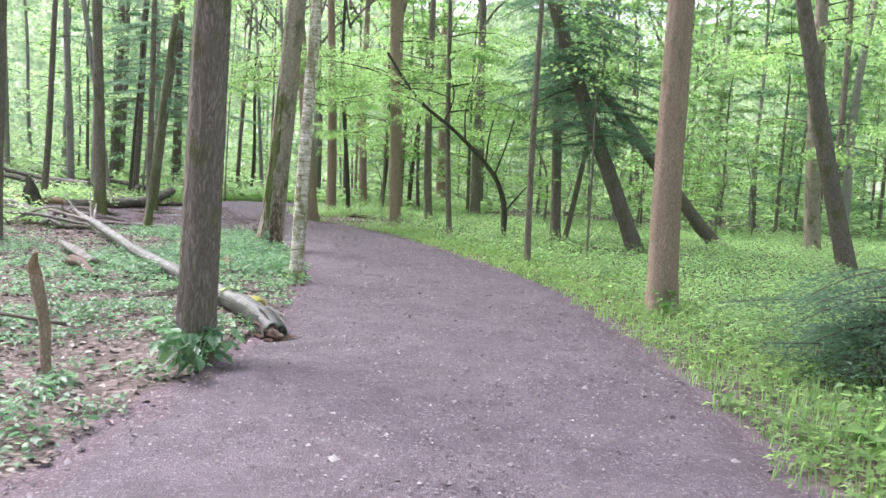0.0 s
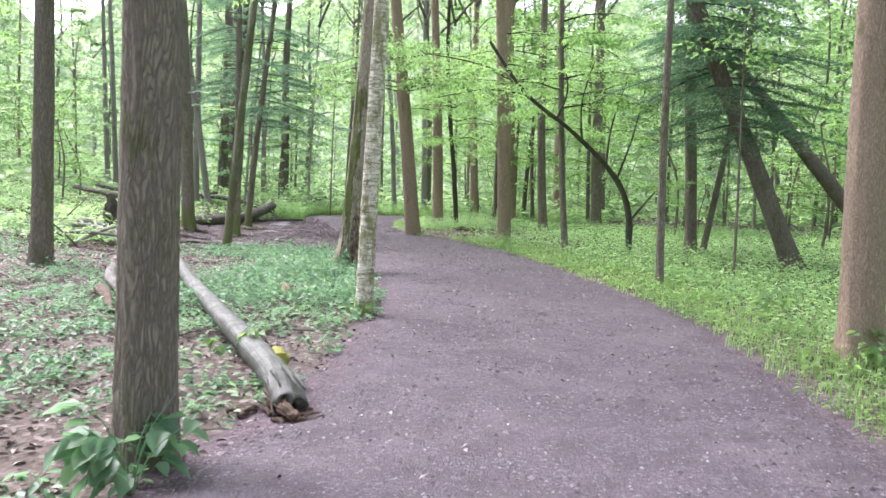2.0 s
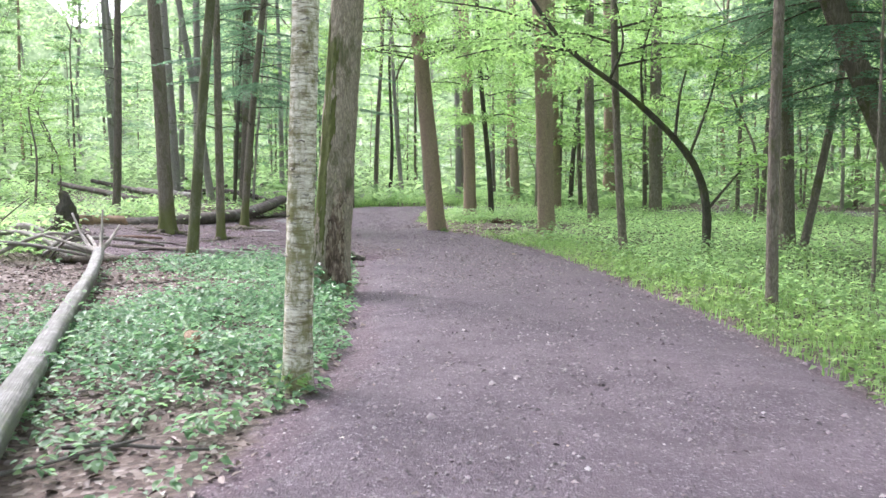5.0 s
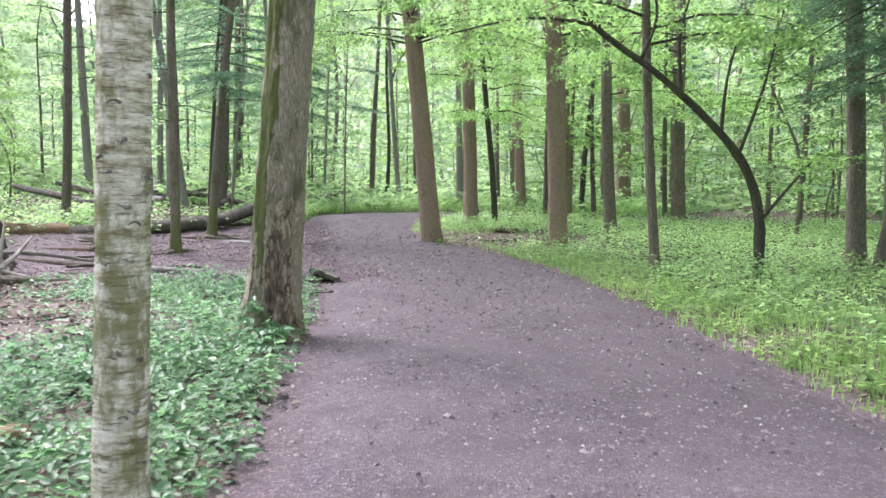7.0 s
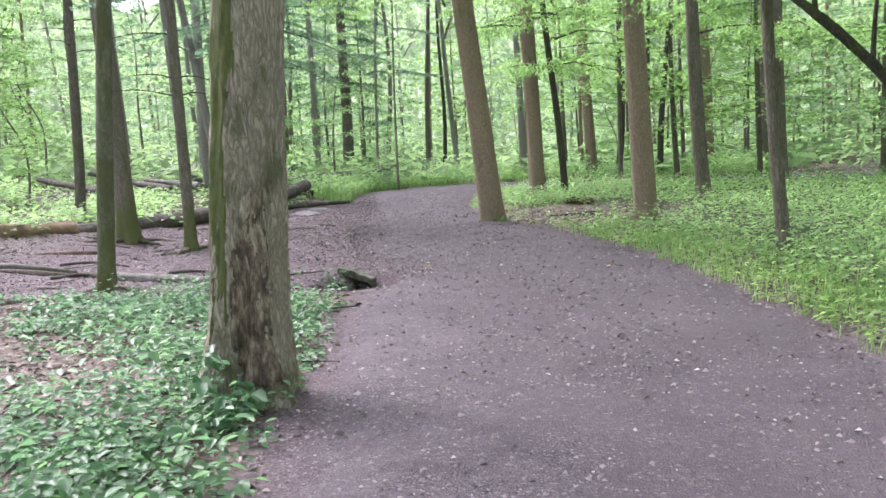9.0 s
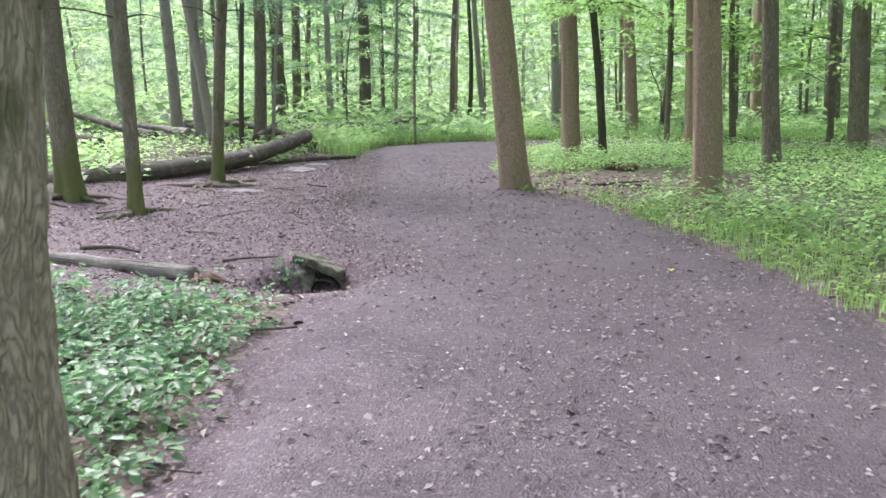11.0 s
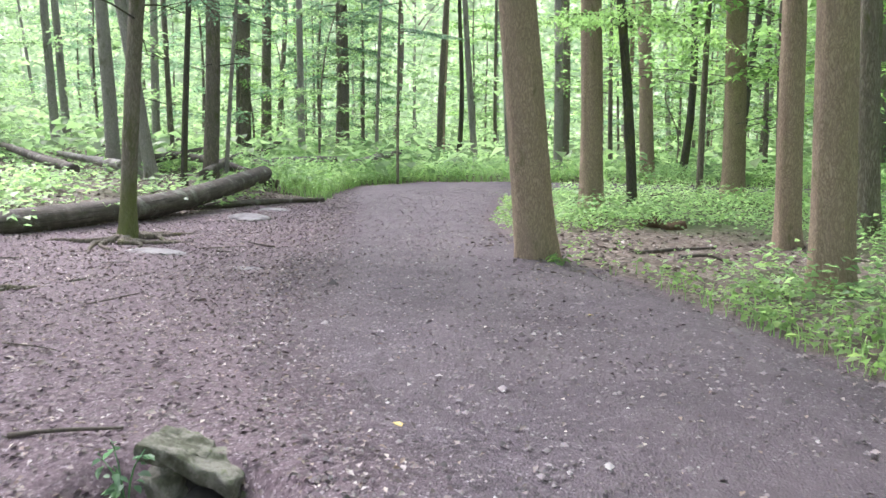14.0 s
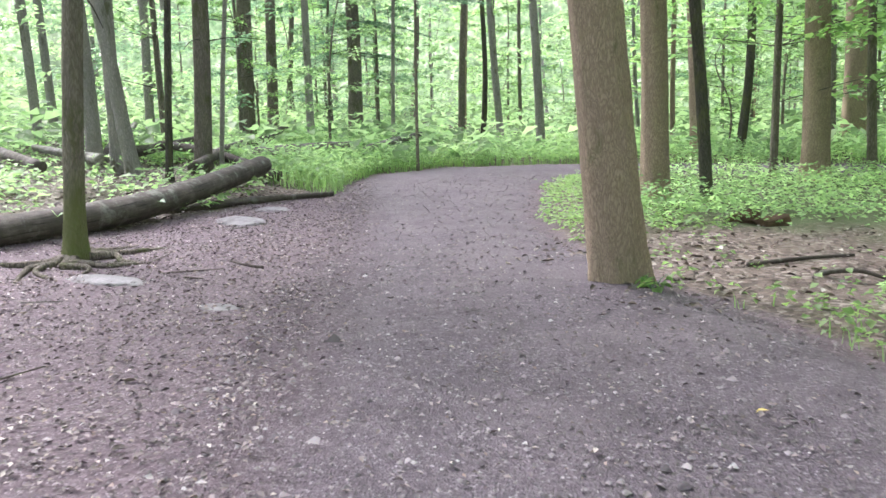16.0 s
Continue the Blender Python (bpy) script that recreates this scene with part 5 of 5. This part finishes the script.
lying("fallen_log", [(-12.4, 17.8, -0.02), (-11.2, 17.85, -0.03), (-10.15, 18.1, -0.08)], 0.055, 0.068, M_DEAD, "short grey decaying log beside the path", "log", 14, 18, 0.08, 18)
for k in range(9):
    a, L = wood.uniform(-1.0, 0.3), wood.uniform(0.16, 0.42)
    x0, y0 = -10.16 + wood.uniform(0, 0.3), 18.08 + wood.uniform(-0.12, 0.06)
    x1, y1 = x0 + L * math.cos(a), y0 + L * math.sin(a)
    z0, z1 = gz(x0, y0) + wood.uniform(0.01, 0.06), gz(x1, y1) + 0.015
    lying("splinter", [(x0, y0, z0), ((x0 + x1) / 2, (y0 + y1) / 2, (z0 + z1) / 2 + 0.01), (x1, y1, z1)], wood.uniform(0.016, 0.036), 0.006, M_ROT, "reddish splinter of rotten wood on dead leaves", "rotten wood", 6, 6, 0.25, 720 + k, "splinters")
lying("wood_chunk", [(-6.55, 11.75, -0.03), (-6.3, 11.45, 0.09), (-6.2, 11.3, 0.0)], 0.085, 0.05, M_ORANGE, "split orange wood chunk among low herbs", "wood chunk", 12, 12, 0.15, 21)
lying("fallen_branch", [(-8.3, 10.4, 0.0), (-7.7, 9.9, 0.1), (-6.9, 9.2, 0.02)], 0.08, 0.035, M_ROT, "short brown broken branch in herbs", "branch", 12, 14, 0.12, 22)
lying("fallen_branch", [(-9.9, 12.3, 0.05), (-8.4, 10.7, 0.14), (-7.6, 10.1, 0.06)], 0.05, 0.07, M_DEAD, "pale dead log tapering in herbs", "log", 12, 18, 0.08, 23)
lying("fallen_branch", [(-7.2, 5.2, 0.05), (-5.8, 5.6, 0.22), (-4.35, 5.45, 0.24)], 0.02, 0.014, M_TWIG, "thin dark stick lying in herbs", "stick", 8, 14, 0.08, 24)
for k in range(9):
    x0, y0 = -21.0 - 1.1 * (k % 4), 27.5 + 0.9 * k
    a = radians(20 + 13 * ((k * 5) % 7))
    L = 3.2 + (k % 3)
    p = [(x0 - L * math.cos(a) * t, y0 + L * math.sin(a) * 0.6 * t, gz(x0 - L * math.cos(a) * t, y0 + L * math.sin(a) * 0.6 * t) + 0.26 + 0.2 * t * (k % 3)) for t in (0, 0.5, 1)]
    lying("fallen_log", p, 0.11 + 0.02 * (k % 3), 0.06, M_LOGDARK if k % 2 else M_DEAD, "fallen trunk lying among plants on the bank", "log", 10, 16, 0.08, 30 + k)
for k, (x0, y0, x1, y1) in enumerate(((-19.2, 27.9, -21.8, 31.5), (-18.6, 29.2, -22.5, 29.9), (-20.4, 26.0, -25.5, 27.5), (-19.5, 24.0, -23.5, 24.5))):
    lying("fallen_log", [(x0, y0, gz(x0, y0) + 0.2), ((x0 + x1) / 2, (y0 + y1) / 2, gz((x0 + x1) / 2, (y0 + y1) / 2) + 0.34), (x1, y1, gz(x1, y1) + 0.4)], 0.1, 0.07, M_LOGDARK, "dark fallen trunk lying across the bank", "log", 12, 20, 0.08, 45 + k)

PILE = (((-14.2, 14.9), (-12.9, 14.9), (-11.9, 15.35), 0.34, 0.045, 0.02), ((-14.6, 16.4), (-13.4, 16.0), (-12.1, 16.1), 0.2, 0.06, 0.035), ((-15.2, 15.6), (-13.9, 15.9), (-12.6, 15.6), 0.3, 0.055, 0.03),
        ((-13.7, 17.1), (-13.1, 16.2), (-12.7, 15.2), 0.42, 0.05, 0.025), ((-15.6, 16.9), (-14.6, 16.5), (-13.6, 16.6), 0.26, 0.07, 0.045), ((-13.2, 14.6), (-12.7, 15.4), (-12.5, 16.2), 0.5, 0.035, 0.015))
for k, ((x0, y0), (x1, y1), (x2, y2), h, r0, r1) in enumerate(PILE):
    lying("fallen_branch", [(x0, y0, gz(x0, y0) + 0.04), (x1, y1, gz(x1, y1) + h), (x2, y2, gz(x2, y2) + h * 0.4)], r0, r1, M_BLEACHED if k % 3 else M_DEAD, "bleached bare branch tangled in a woodpile", "branch", 10, 20, 0.09, 630 + k)
for k in range(9):
    a = radians(20 + 37 * k)
    x0, y0 = -14.0 + 1.1 * math.cos(a * 1.7), 15.3 + 0.8 * math.sin(a * 1.3)
    L = 0.7 + 0.12 * (k % 5)
    lying("fallen_branch", [(x0, y0, gz(x0, y0) + 0.03), (x0 + 0.4 * L * math.cos(a), y0 + 0.4 * L * math.sin(a), gz(x0, y0) + 0.3), (x0 + L * math.cos(a), y0 + L * math.sin(a), gz(x0, y0) + 0.45 + 0.1 * (k % 3))], 0.02, 0.007, M_TWIG, "thin dark dead branch sticking out of a woodpile", "branch", 7, 12, 0.08, 650 + k)

# burnt stump and uprooted base by the woodpile
stump = new("stump")
stump.location = (-15.3, 17.9, gz(-15.3, 17.9))
child("stump_body", limb("stump_body", [(0, 0, -0.1), (-0.05, 0, 0.25), (-0.1, 0.03, 0.55), (-0.16, 0.03, 0.8)], 0.29, 0.05, M_BARK_BLACK, 16, 16, 0.16, 3, 0.12), stump)
tagged(stump, "jagged blackened tree stump by dead branches", "stump")
stub = new("broken_stake")
stub.location = (-4.2, 5.05, gz(-4.2, 5.05))
child("stem", limb("stem", [(0.02, 0, -0.1), (0, 0, 0.35), (-0.07, -0.02, 0.72)], 0.035, 0.045, M_BARK_TAN, 12, 14, 0.06, 2, 0.05), stub)
child("splintered_top", limb("splintered_top", [(-0.07, -0.02, 0.7), (-0.085, -0.02, 0.8), (-0.06, -0.02, 0.88)], 0.045, 0.012, M_ORANGE, 10, 8, 0.2, 3, 0.1), stub, "splintered orange top")
tagged(stub, "broken sapling stump with a splintered orange top", "stump")
snag = new("dead_snag")
snag.location = (4.0, 26.5, gz(4.0, 26.5))
child("trunk", limb("trunk", [(0, 0, -0.1), (0.05, 0, 1.2), (-0.05, 0, 2.4), (0.1, 0, 3.3)], 0.13, 0.03, M_BARK_BLACK, 12, 20, 0.12, 4), snag)
child("bare_wood", limb("bare_wood", [(0.02, -0.09, 1.9), (0.0, -0.09, 2.6), (0.1, -0.03, 3.2)], 0.06, 0.02, M_DEAD, 10, 10, 0.1, 5), snag, "pale barkless face")
tagged(snag, "standing dead broken snag, part black part pale", "dead tree")
fall = lying("leaning_dead_trunk", [(0.8, 23.8, 0.75), (-0.3, 23.4, 2.1), (-1.25, 23.0, 3.3), (-2.4, 22.6, 4.7)], 0.17, 0.12, M_BARK_DARK, "dead trunk leaning across other trees", "tree", 16, 24, 0.05, 25)
lying("leaning_dead_trunk", [(1.9, 24.25, -0.2), (1.3, 24.0, 0.2), (0.7, 23.76, 0.85)], 0.19, 0.17, M_BARK_DARK, "butt of a leaning dead trunk in undergrowth", "tree", 16, 14, 0.05, 26)
stump2 = new("stump")
stump2.location = (-10.35, 27.75, gz(-10.35, 27.75))
child("stump_body", limb("stump_body", [(-0.28, 0.05, 0.0), (-0.05, 0.02, 0.07), (0.12, -0.02, 0.03), (0.32, 0.03, 0.09)], 0.085, 0.05, M_ROT, 14, 18, 0.3, 6, 0.2), stump2)
tagged(stump2, "low rotten reddish stump in leaf litter", "stump")
for k, (x0, y0, x1, y1) in enumerate(((-9.9, 25.4, -9.2, 26.0), (-9.3, 25.0, -8.8, 25.1), (-13.2, 17.6, -12.6, 17.9), (-11.9, 18.3, -11.2, 18.4), (-14.0, 18.3, -13.0, 18.6))):
    lying("stick", [(x0, y0, gz(x0, y0) + 0.02), ((x0 + x1) / 2, (y0 + y1) / 2 + 0.05, gz(x0, y0) + 0.04), (x1, y1, gz(x1, y1) + 0.02)], 0.022, 0.012, M_LOGDARK, "dark stick lying on the ground", "stick", 8, 12, 0.1, 60 + k, "sticks")

rooted(-15.25, 20.45, 8, 0.85, 200)
rooted(-13.5, 20.15, 5, 0.55, 210)
rooted(-15.28, 23.06, 10, 1.0, 220)
rooted(-11.45, 17.05, 4, 0.45, 230)


def stone(name, x, y, sx, sy, sz, mat, label, seed, sink=0.35):
    bm = bmesh.new()
    bmesh.ops.create_icosphere(bm, subdivisions=4, radius=1)
    off = Vector((seed * 3.1, seed * 1.7, 0))
    for v in bm.verts:
        k = 1 + 0.28 * noise.noise(v.co * 1.3 + off) + 0.1 * noise.noise(v.co * 4 + off) + 0.04 * noise.noise(v.co * 11 + off)
        v.co = Vector((v.co.x * sx, v.co.y * sy, max(v.co.z, -0.6) * sz)) * k
    me = bpy.data.meshes.new(name)
    bm.to_mesh(me)
    bm.free()
    for p in me.polygons:
        p.use_smooth = True
    me.materials.append(mat)
    ob = new(name, me)
    ob.location = (x, y, float(max(gz(x, y), path_z(x, y))) - sink * sz)
    return tagged(ob, label, "rock", "flat rocks")


stone("rock", -14.25, 22.65, 0.42, 0.2, 0.06, M_ROCK, "flat pale grey rock flush with bare earth", 1)
stone("rock", -15.95, 25.75, 0.38, 0.24, 0.1, M_ROCK, "flat pale grey rock near a fallen branch", 2)
stone("rock", -16.55, 26.9, 0.3, 0.2, 0.06, M_ROCK, "small grey rock at the clearing's edge", 3)
stone("rock", -12.7, 22.4, 0.2, 0.1, 0.012, M_ROCK, "worn stone showing through the gravel", 4, 0.3)

# stone culvert mouth beside the path
culvert = new("culvert")
culvert.location = (-9.44, 18.72, -0.29)
culvert.rotation_euler = (0, 0, radians(22))


def block(sx, sy, sz, seed, amp=0.05):
    bm = bmesh.new()
    bmesh.ops.create_cube(bm, size=1)
    bmesh.ops.subdivide_edges(bm, edges=bm.edges[:], cuts=11, use_grid_fill=True)
    for v in bm.verts:
        c = v.co.copy()
        r = c.length
        c = c * (1 - 0.22 * max(0, r - 0.55))
        q = Vector((c.x * sx, c.y * sy, c.z * sz))
        q += Vector((noise.noise(q * 6 + Vector((seed, 0, 0))), noise.noise(q * 6 + Vector((0, seed, 5))), noise.noise(q * 6 + Vector((7, 0, seed))))) * amp
        q += Vector((noise.noise(q * 23), noise.noise(q * 23 + Vector((3, seed, 0))), noise.noise(q * 23 + Vector((0, 9, seed))))) * amp * 0.35
        v.co = q
    return bm


def block_part(name, size, place, turn, mat, seed, parent, amp=0.05):
    bm = block(*size, seed, amp)
    me = bpy.data.meshes.new(name)
    bm.to_mesh(me)
    bm.free()
    for p in me.polygons:
        p.use_smooth = True
    me.materials.append(mat)
    return child(name, me, parent, "", pose(*place, *turn))


block_part("capstone", (0.42, 0.26, 0.075), (0.05, 0.06, 0.215), (-8, 17, -4), M_MOSSROCK, 3, culvert, 0.04)
block_part("capstone", (0.22, 0.2, 0.05), (-0.05, 0.11, 0.27), (-6, 12, 12), M_MOSSROCK, 14, culvert, 0.04)
block_part("side_stone", (0.17, 0.24, 0.36), (-0.05, 0.08, 0.04), (8, -24, -14), M_MOSSROCK, 5, culvert, 0.055)
block_part("side_stone", (0.09, 0.2, 0.30), (0.27, 0.07, -0.02), (0, -14, -8), M_MOSSROCK, 8, culvert, 0.04)
mouth, mouth_f = tube([(0.11, -0.1, 0.03), (0.11, 0.03, 0.04), (0.12, 0.3, 0.03)], [0.115, 0.11, 0.1], 20, 0.04, 3, 0.05, False)
child("pipe_mouth", bulk("pipe_mouth", mouth, mouth_f, M_HOLE), culvert, "drain opening with its inner shade painted black")
# Added dark plug that stands for the depth of the hole.
block_part("back_stone", (0.24, 0.04, 0.28), (0.115, 0.05, 0.03), (0, 0, 0), M_HOLE, 9, culvert, 0.01)
tagged(culvert, "mossy stone drain mouth with a dark hole", "culvert")

# small things on the path and logs
def flat_leaf(x, y, size, yaw, mat, label):
    z = float(path_z(np.float64(x), np.float64(y))) + 0.012
    v, f = leaves(np.array([(x, y, z)]), np.array([size]), np.array([yaw]), np.array([0.08]), np.array([0.1]), 0.7, 0.08, True)
    return thing("fallen_leaf", bulk("fallen_leaf", v, f, mat), label, "leaf", "fallen leaves")


flat_leaf(-8.86, 19.39, 0.07, 1.2, M_YELLOW, "single tan-yellow fallen leaf on gravel")
flat_leaf(-6.8, 19.6, 0.08, 0.4, M_YELLOW, "single yellow fallen leaf on gravel")
flat_leaf(-9.0, 21.9, 0.06, 2.4, M_YELLOW, "single yellow fallen leaf on gravel")
flat_leaf(-9.75, 20.5, 0.035, 2.0, M_ROT, "single rust-red fallen leaf on gravel")


# ---- single plants ----
def plant(name, x, y, n, h, size, mat, label, seed, spread=0.22):
    rng = np.random.default_rng(seed)
    root = new(name)
    root.location = (x, y, gz(x, y))
    pos, yaws = [], []
    for k in range(max(4, n // 7)):
        a, l = rng.uniform(0, 6.283), h * rng.uniform(0.6, 1.1)
        tip = (spread * math.cos(a), spread * math.sin(a), l)
        child("stem", bulk("stem", *tube(spline([(0, 0, -0.03), (tip[0] * 0.35, tip[1] * 0.35, l * 0.6), tip], 6), np.linspace(0.005, 0.002, 6), 5, 0, k, 0, False), M_HERB), root)
        for j in range(7):
            u = rng.uniform(0.35, 1.0)
            pos.append((tip[0] * u, tip[1] * u, l * u))
            yaws.append(a - 1.57 + rng.normal(0, 1.1))
    child("foliage", leaf_mesh("foliage", np.array(pos), size * rng.uniform(0.6, 1.2, len(pos)), mat, rng, (-0.7, 0.1), 0.75, True, np.array(yaws)), root)
    return tagged(root, label, "plant", "single plants")


plant("leafy_plant", -3.3, 5.6, 70, 0.42, 0.16, M_HERB, "leafy green plant at the foot of a trunk", 1, 0.3)
plant("leafy_plant", -7.35, 14.4, 42, 0.4, 0.09, M_HERB, "green creeper climbing a mossy trunk's foot", 2, 0.2)
plant("leafy_plant", -7.0, 14.35, 21, 0.25, 0.1, M_HERB, "small bright plant at a trunk's foot", 3, 0.15)
plant("leafy_plant", -4.6, 8.1, 40, 0.3, 0.1, M_VERGE, "yellow-green plant beside a pale log", 4, 0.25)
plant("leafy_plant", -10.2, 24.02, 18, 0.15, 0.07, M_VERGE, "small plant at the foot of a leaning trunk", 5, 0.1)
plant("leafy_plant", -9.6, 18.58, 12, 0.3, 0.05, M_HERB, "small plant growing on the culvert stones", 6, 0.12)
plant("leafy_plant", -9.18, 18.55, 16, 0.2, 0.05, M_HERB, "small plant growing at the culvert's hole", 7, 0.1)
plant("leafy_plant", -4.95, 10.75, 30, 0.2, 0.08, M_VERGE, "small green plant at a birch's foot", 8, 0.18)
plant("leafy_plant", 0.25, 10.5, 40, 0.35, 0.12, M_VERGE, "bright green plant by a brown trunk", 9, 0.3)
plant("leafy_plant", -0.9, 13.3, 40, 0.4, 0.14, M_VERGE, "bright broad-leaved plant on the verge", 10, 0.3)

# crooked dark tree arching toward the path
crook = new("arching_tree")
crook.location = (-3.96, 21.2, gz(-3.96, 21.2))
child("trunk", limb("trunk", [(0, 0, -0.2), (0.02, 0.0, 0.5), (-0.05, -0.03, 1.1), (-0.28, -0.13, 1.65), (-0.73, -0.35, 2.2), (-1.3, -0.62, 2.75), (-2.15, -1.03, 3.46), (-2.85, -1.37, 4.5)], 0.078, 0.032, M_BARK_BLACK, 14, 60, 0.06, 7, 0.05), crook)
crng2 = np.random.default_rng(77)
pos, sz = [], []
for k, (a, b, c) in enumerate((((-0.0, 0, 0.75), (0.4, 0.2, 1.3), (0.75, 0.3, 1.75)), ((-1.0, -0.48, 2.5), (-1.05, -0.4, 3.3), (-0.85, -0.2, 4.2)), ((-1.5, -0.7, 2.95), (-1.35, -0.5, 3.6), (-1.6, -0.4, 4.5)), ((-2.0, -0.95, 3.38), (-2.9, -1.3, 3.5), (-4.0, -1.6, 3.3)), ((-2.2, -1.05, 3.55), (-3.0, -1.5, 4.0), (-4.1, -2.0, 4.2)), ((-0.5, -0.25, 1.95), (-0.45, -0.1, 2.8), (-0.2, 0.1, 3.8)), ((-0.3, -0.15, 1.6), (0.0, 0.0, 2.6), (0.2, 0.1, 3.6)))):
    child("branch", limb("branch", [a, b, c], 0.028, 0.008, M_BARK_BLACK, 8, 12, 0.06, k), crook)
    for s in range(7):
        u = crng2.uniform(0.3, 1)
        start = np.array(a) * (1 - u) + np.array(c) * u
        _, p, q = spray(crng2, start, crng2.uniform(0, 6.283), crng2.uniform(0.5, 1.1), 0.15, 38, 0.095)
        pos.append(p)
        sz.append(q)
child("foliage", leaf_mesh("foliage", np.concatenate(pos), np.concatenate(sz), M_LEAF, crng2, (-0.55, 0.2), 0.62), crook)
tagged(crook, "crooked black-stemmed tree arching over with light leaves", "tree")


# ---- hemlock boughs ----
def bough(rng, start, yaw, length, droop):
    """A feathery conifer bough: twigs either side with short dark needles."""
    d = np.array([-math.sin(yaw), math.cos(yaw), 0])
    q = np.array([d[1], -d[0], 0])
    t = np.linspace(0, 1, 7)
    line = np.array(start) + np.outer(t * length, d) + np.outer(-droop * length * t ** 1.7, (0, 0, 1))
    pos, yaws = [], []
    for side in (-1, 1):
        for u in np.arange(0.12, 1.0, 0.055):
            base = np.array(start) + d * u * length - np.array((0, 0, droop * length * u ** 1.7))
            tl = length * 0.36 * (1.1 - u) + 0.08
            m = max(4, int(tl / 0.03))
            w = np.linspace(0, 1, m)
            dirv = q * side * 0.8 + d * 0.55
            for wi in w:
                pos.append(base + dirv * tl * wi - np.array((0, 0, 0.22 * tl * wi * wi)) + rng.normal(0, 0.008, 3))
                yaws.append(yaw - side * 0.95 + rng.normal(0, 0.6))
    return line, np.array(pos), np.array(yaws)


def boughs(x, y, lean, z0, z1, n, length, seed, label, sector=None):
    rng = np.random.default_rng(seed)
    root = new("hemlock_boughs")
    root.location = (x, y, gz(x, y))
    pos, yaws = [], []
    for k in range(n):
        z = rng.uniform(z0, z1)
        a = rng.uniform(0, 6.283) if sector is None else radians(rng.uniform(*sector))
        l, p, w = bough(rng, (lean[0] * z, lean[1] * z, z), a, length * rng.uniform(0.6, 1.2), rng.uniform(0.12, 0.4))
        child("bough", bulk("bough", *tube(l, np.linspace(0.016, 0.004, len(l)), 4, 0, k, 0, False), M_TWIG), root)
        pos.append(p)
        yaws.append(w)
    pos = np.concatenate(pos)
    child("needle_foliage", leaf_mesh("needle_foliage", pos, rng.uniform(0.055, 0.09, len(pos)), M_NEEDLE, rng, (-0.45, 0.2), 0.4, False, np.concatenate(yaws)), root)
    return tagged(root, label, "conifer boughs", "hemlock boughs")


boughs(-0.57, 20.3, (-0.385, -0.15), 2.4, 5.8, 56, 2.2, 301, "dark feathery hemlock boughs on a leaning trunk")
boughs(-2.75, 22.2, (-0.03, -0.015), 2.6, 6.0, 22, 2.0, 302, "dark feathery hemlock boughs hanging low")
boughs(-15.28, 23.06, (0.08, 0.05), 2.9, 7.0, 22, 2.1, 303, "drooping feathery hemlock boughs over the clearing")
boughs(-24.6, 38.9, (0.02, 0.015), 2.5, 8.5, 30, 2.6, 304, "dark hemlock boughs deep in the wood")
boughs(-18.9, 33.9, (0.02, 0.015), 3.6, 8.0, 10, 1.6, 305, "thin hemlock boughs beyond the clearing")
boughs(-20.0, 28.8, (0.05, 0.03), 3.4, 8.0, 20, 2.3, 306, "drooping dark hemlock boughs on the bank")
boughs(-13.5, 20.15, (0, 0), 3.6, 6.5, 7, 1.4, 307, "sparse hemlock boughs on a slim trunk")
# young hemlock beside the path
bush = new("young_hemlock")
bush.location, bush.scale = (1.85, 7.85, gz(1.85, 7.85)), (1.2, 1.2, 1.2)
brng = np.random.default_rng(310)
child("stem", limb("stem", [(0, 0, -0.05), (0.02, 0, 0.5), (0.0, 0.03, 1.0)], 0.02, 0.006, M_BARK_DARK, 8, 10), bush)
pos, yaws = [], []
for k in range(50):
    l, p, w = bough(brng, (0, 0, brng.uniform(0.08, 0.85)), brng.uniform(0, 6.283), brng.uniform(0.6, 1.15), brng.uniform(0.0, 0.35))
    child("bough", bulk("bough", *tube(l, np.linspace(0.008, 0.003, len(l)), 4, 0, k, 0, False), M_TWIG), bush)
    pos.append(p)
    yaws.append(w)
pos = np.concatenate(pos)
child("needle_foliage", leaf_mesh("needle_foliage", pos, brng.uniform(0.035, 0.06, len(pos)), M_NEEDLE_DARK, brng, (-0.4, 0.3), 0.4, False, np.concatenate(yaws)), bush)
tagged(bush, "low spreading young hemlock with dark feathery twigs", "bush")


# loose sticks over the forest floor and the trodden earth
sticks = random.Random(91)
laid = 0
while laid < 90:
    x, y = sticks.uniform(-16, -3), sticks.uniform(2.5, 27)
    if left_of(x, y) < 0.1 or bank(x, y) > 0.3:
        continue
    a, L = sticks.uniform(0, 3.14), sticks.uniform(0.15, 0.5) if clearing(x, y) > 0.5 else sticks.uniform(0.3, 1.1)
    dx, dy, bow = math.cos(a) * L, math.sin(a) * L, sticks.uniform(-0.12, 0.12) * L
    pts = [(x + dx * t - dy * bow * (1 - (2 * t - 1) ** 2), y + dy * t + dx * bow * (1 - (2 * t - 1) ** 2), gz(x + dx * t, y + dy * t) + 0.012 + 0.03 * t * L) for t in (0, 0.35, 0.7, 1)]
    r = sticks.uniform(0.005, 0.016)
    lying("stick", pts, r, r * 0.5, sticks.choice((M_LOGDARK, M_DEAD, M_TWIG)), "thin dead stick lying on the forest floor", "stick", 6, 8, 0.05, 800 + laid, "sticks")
    laid += 1
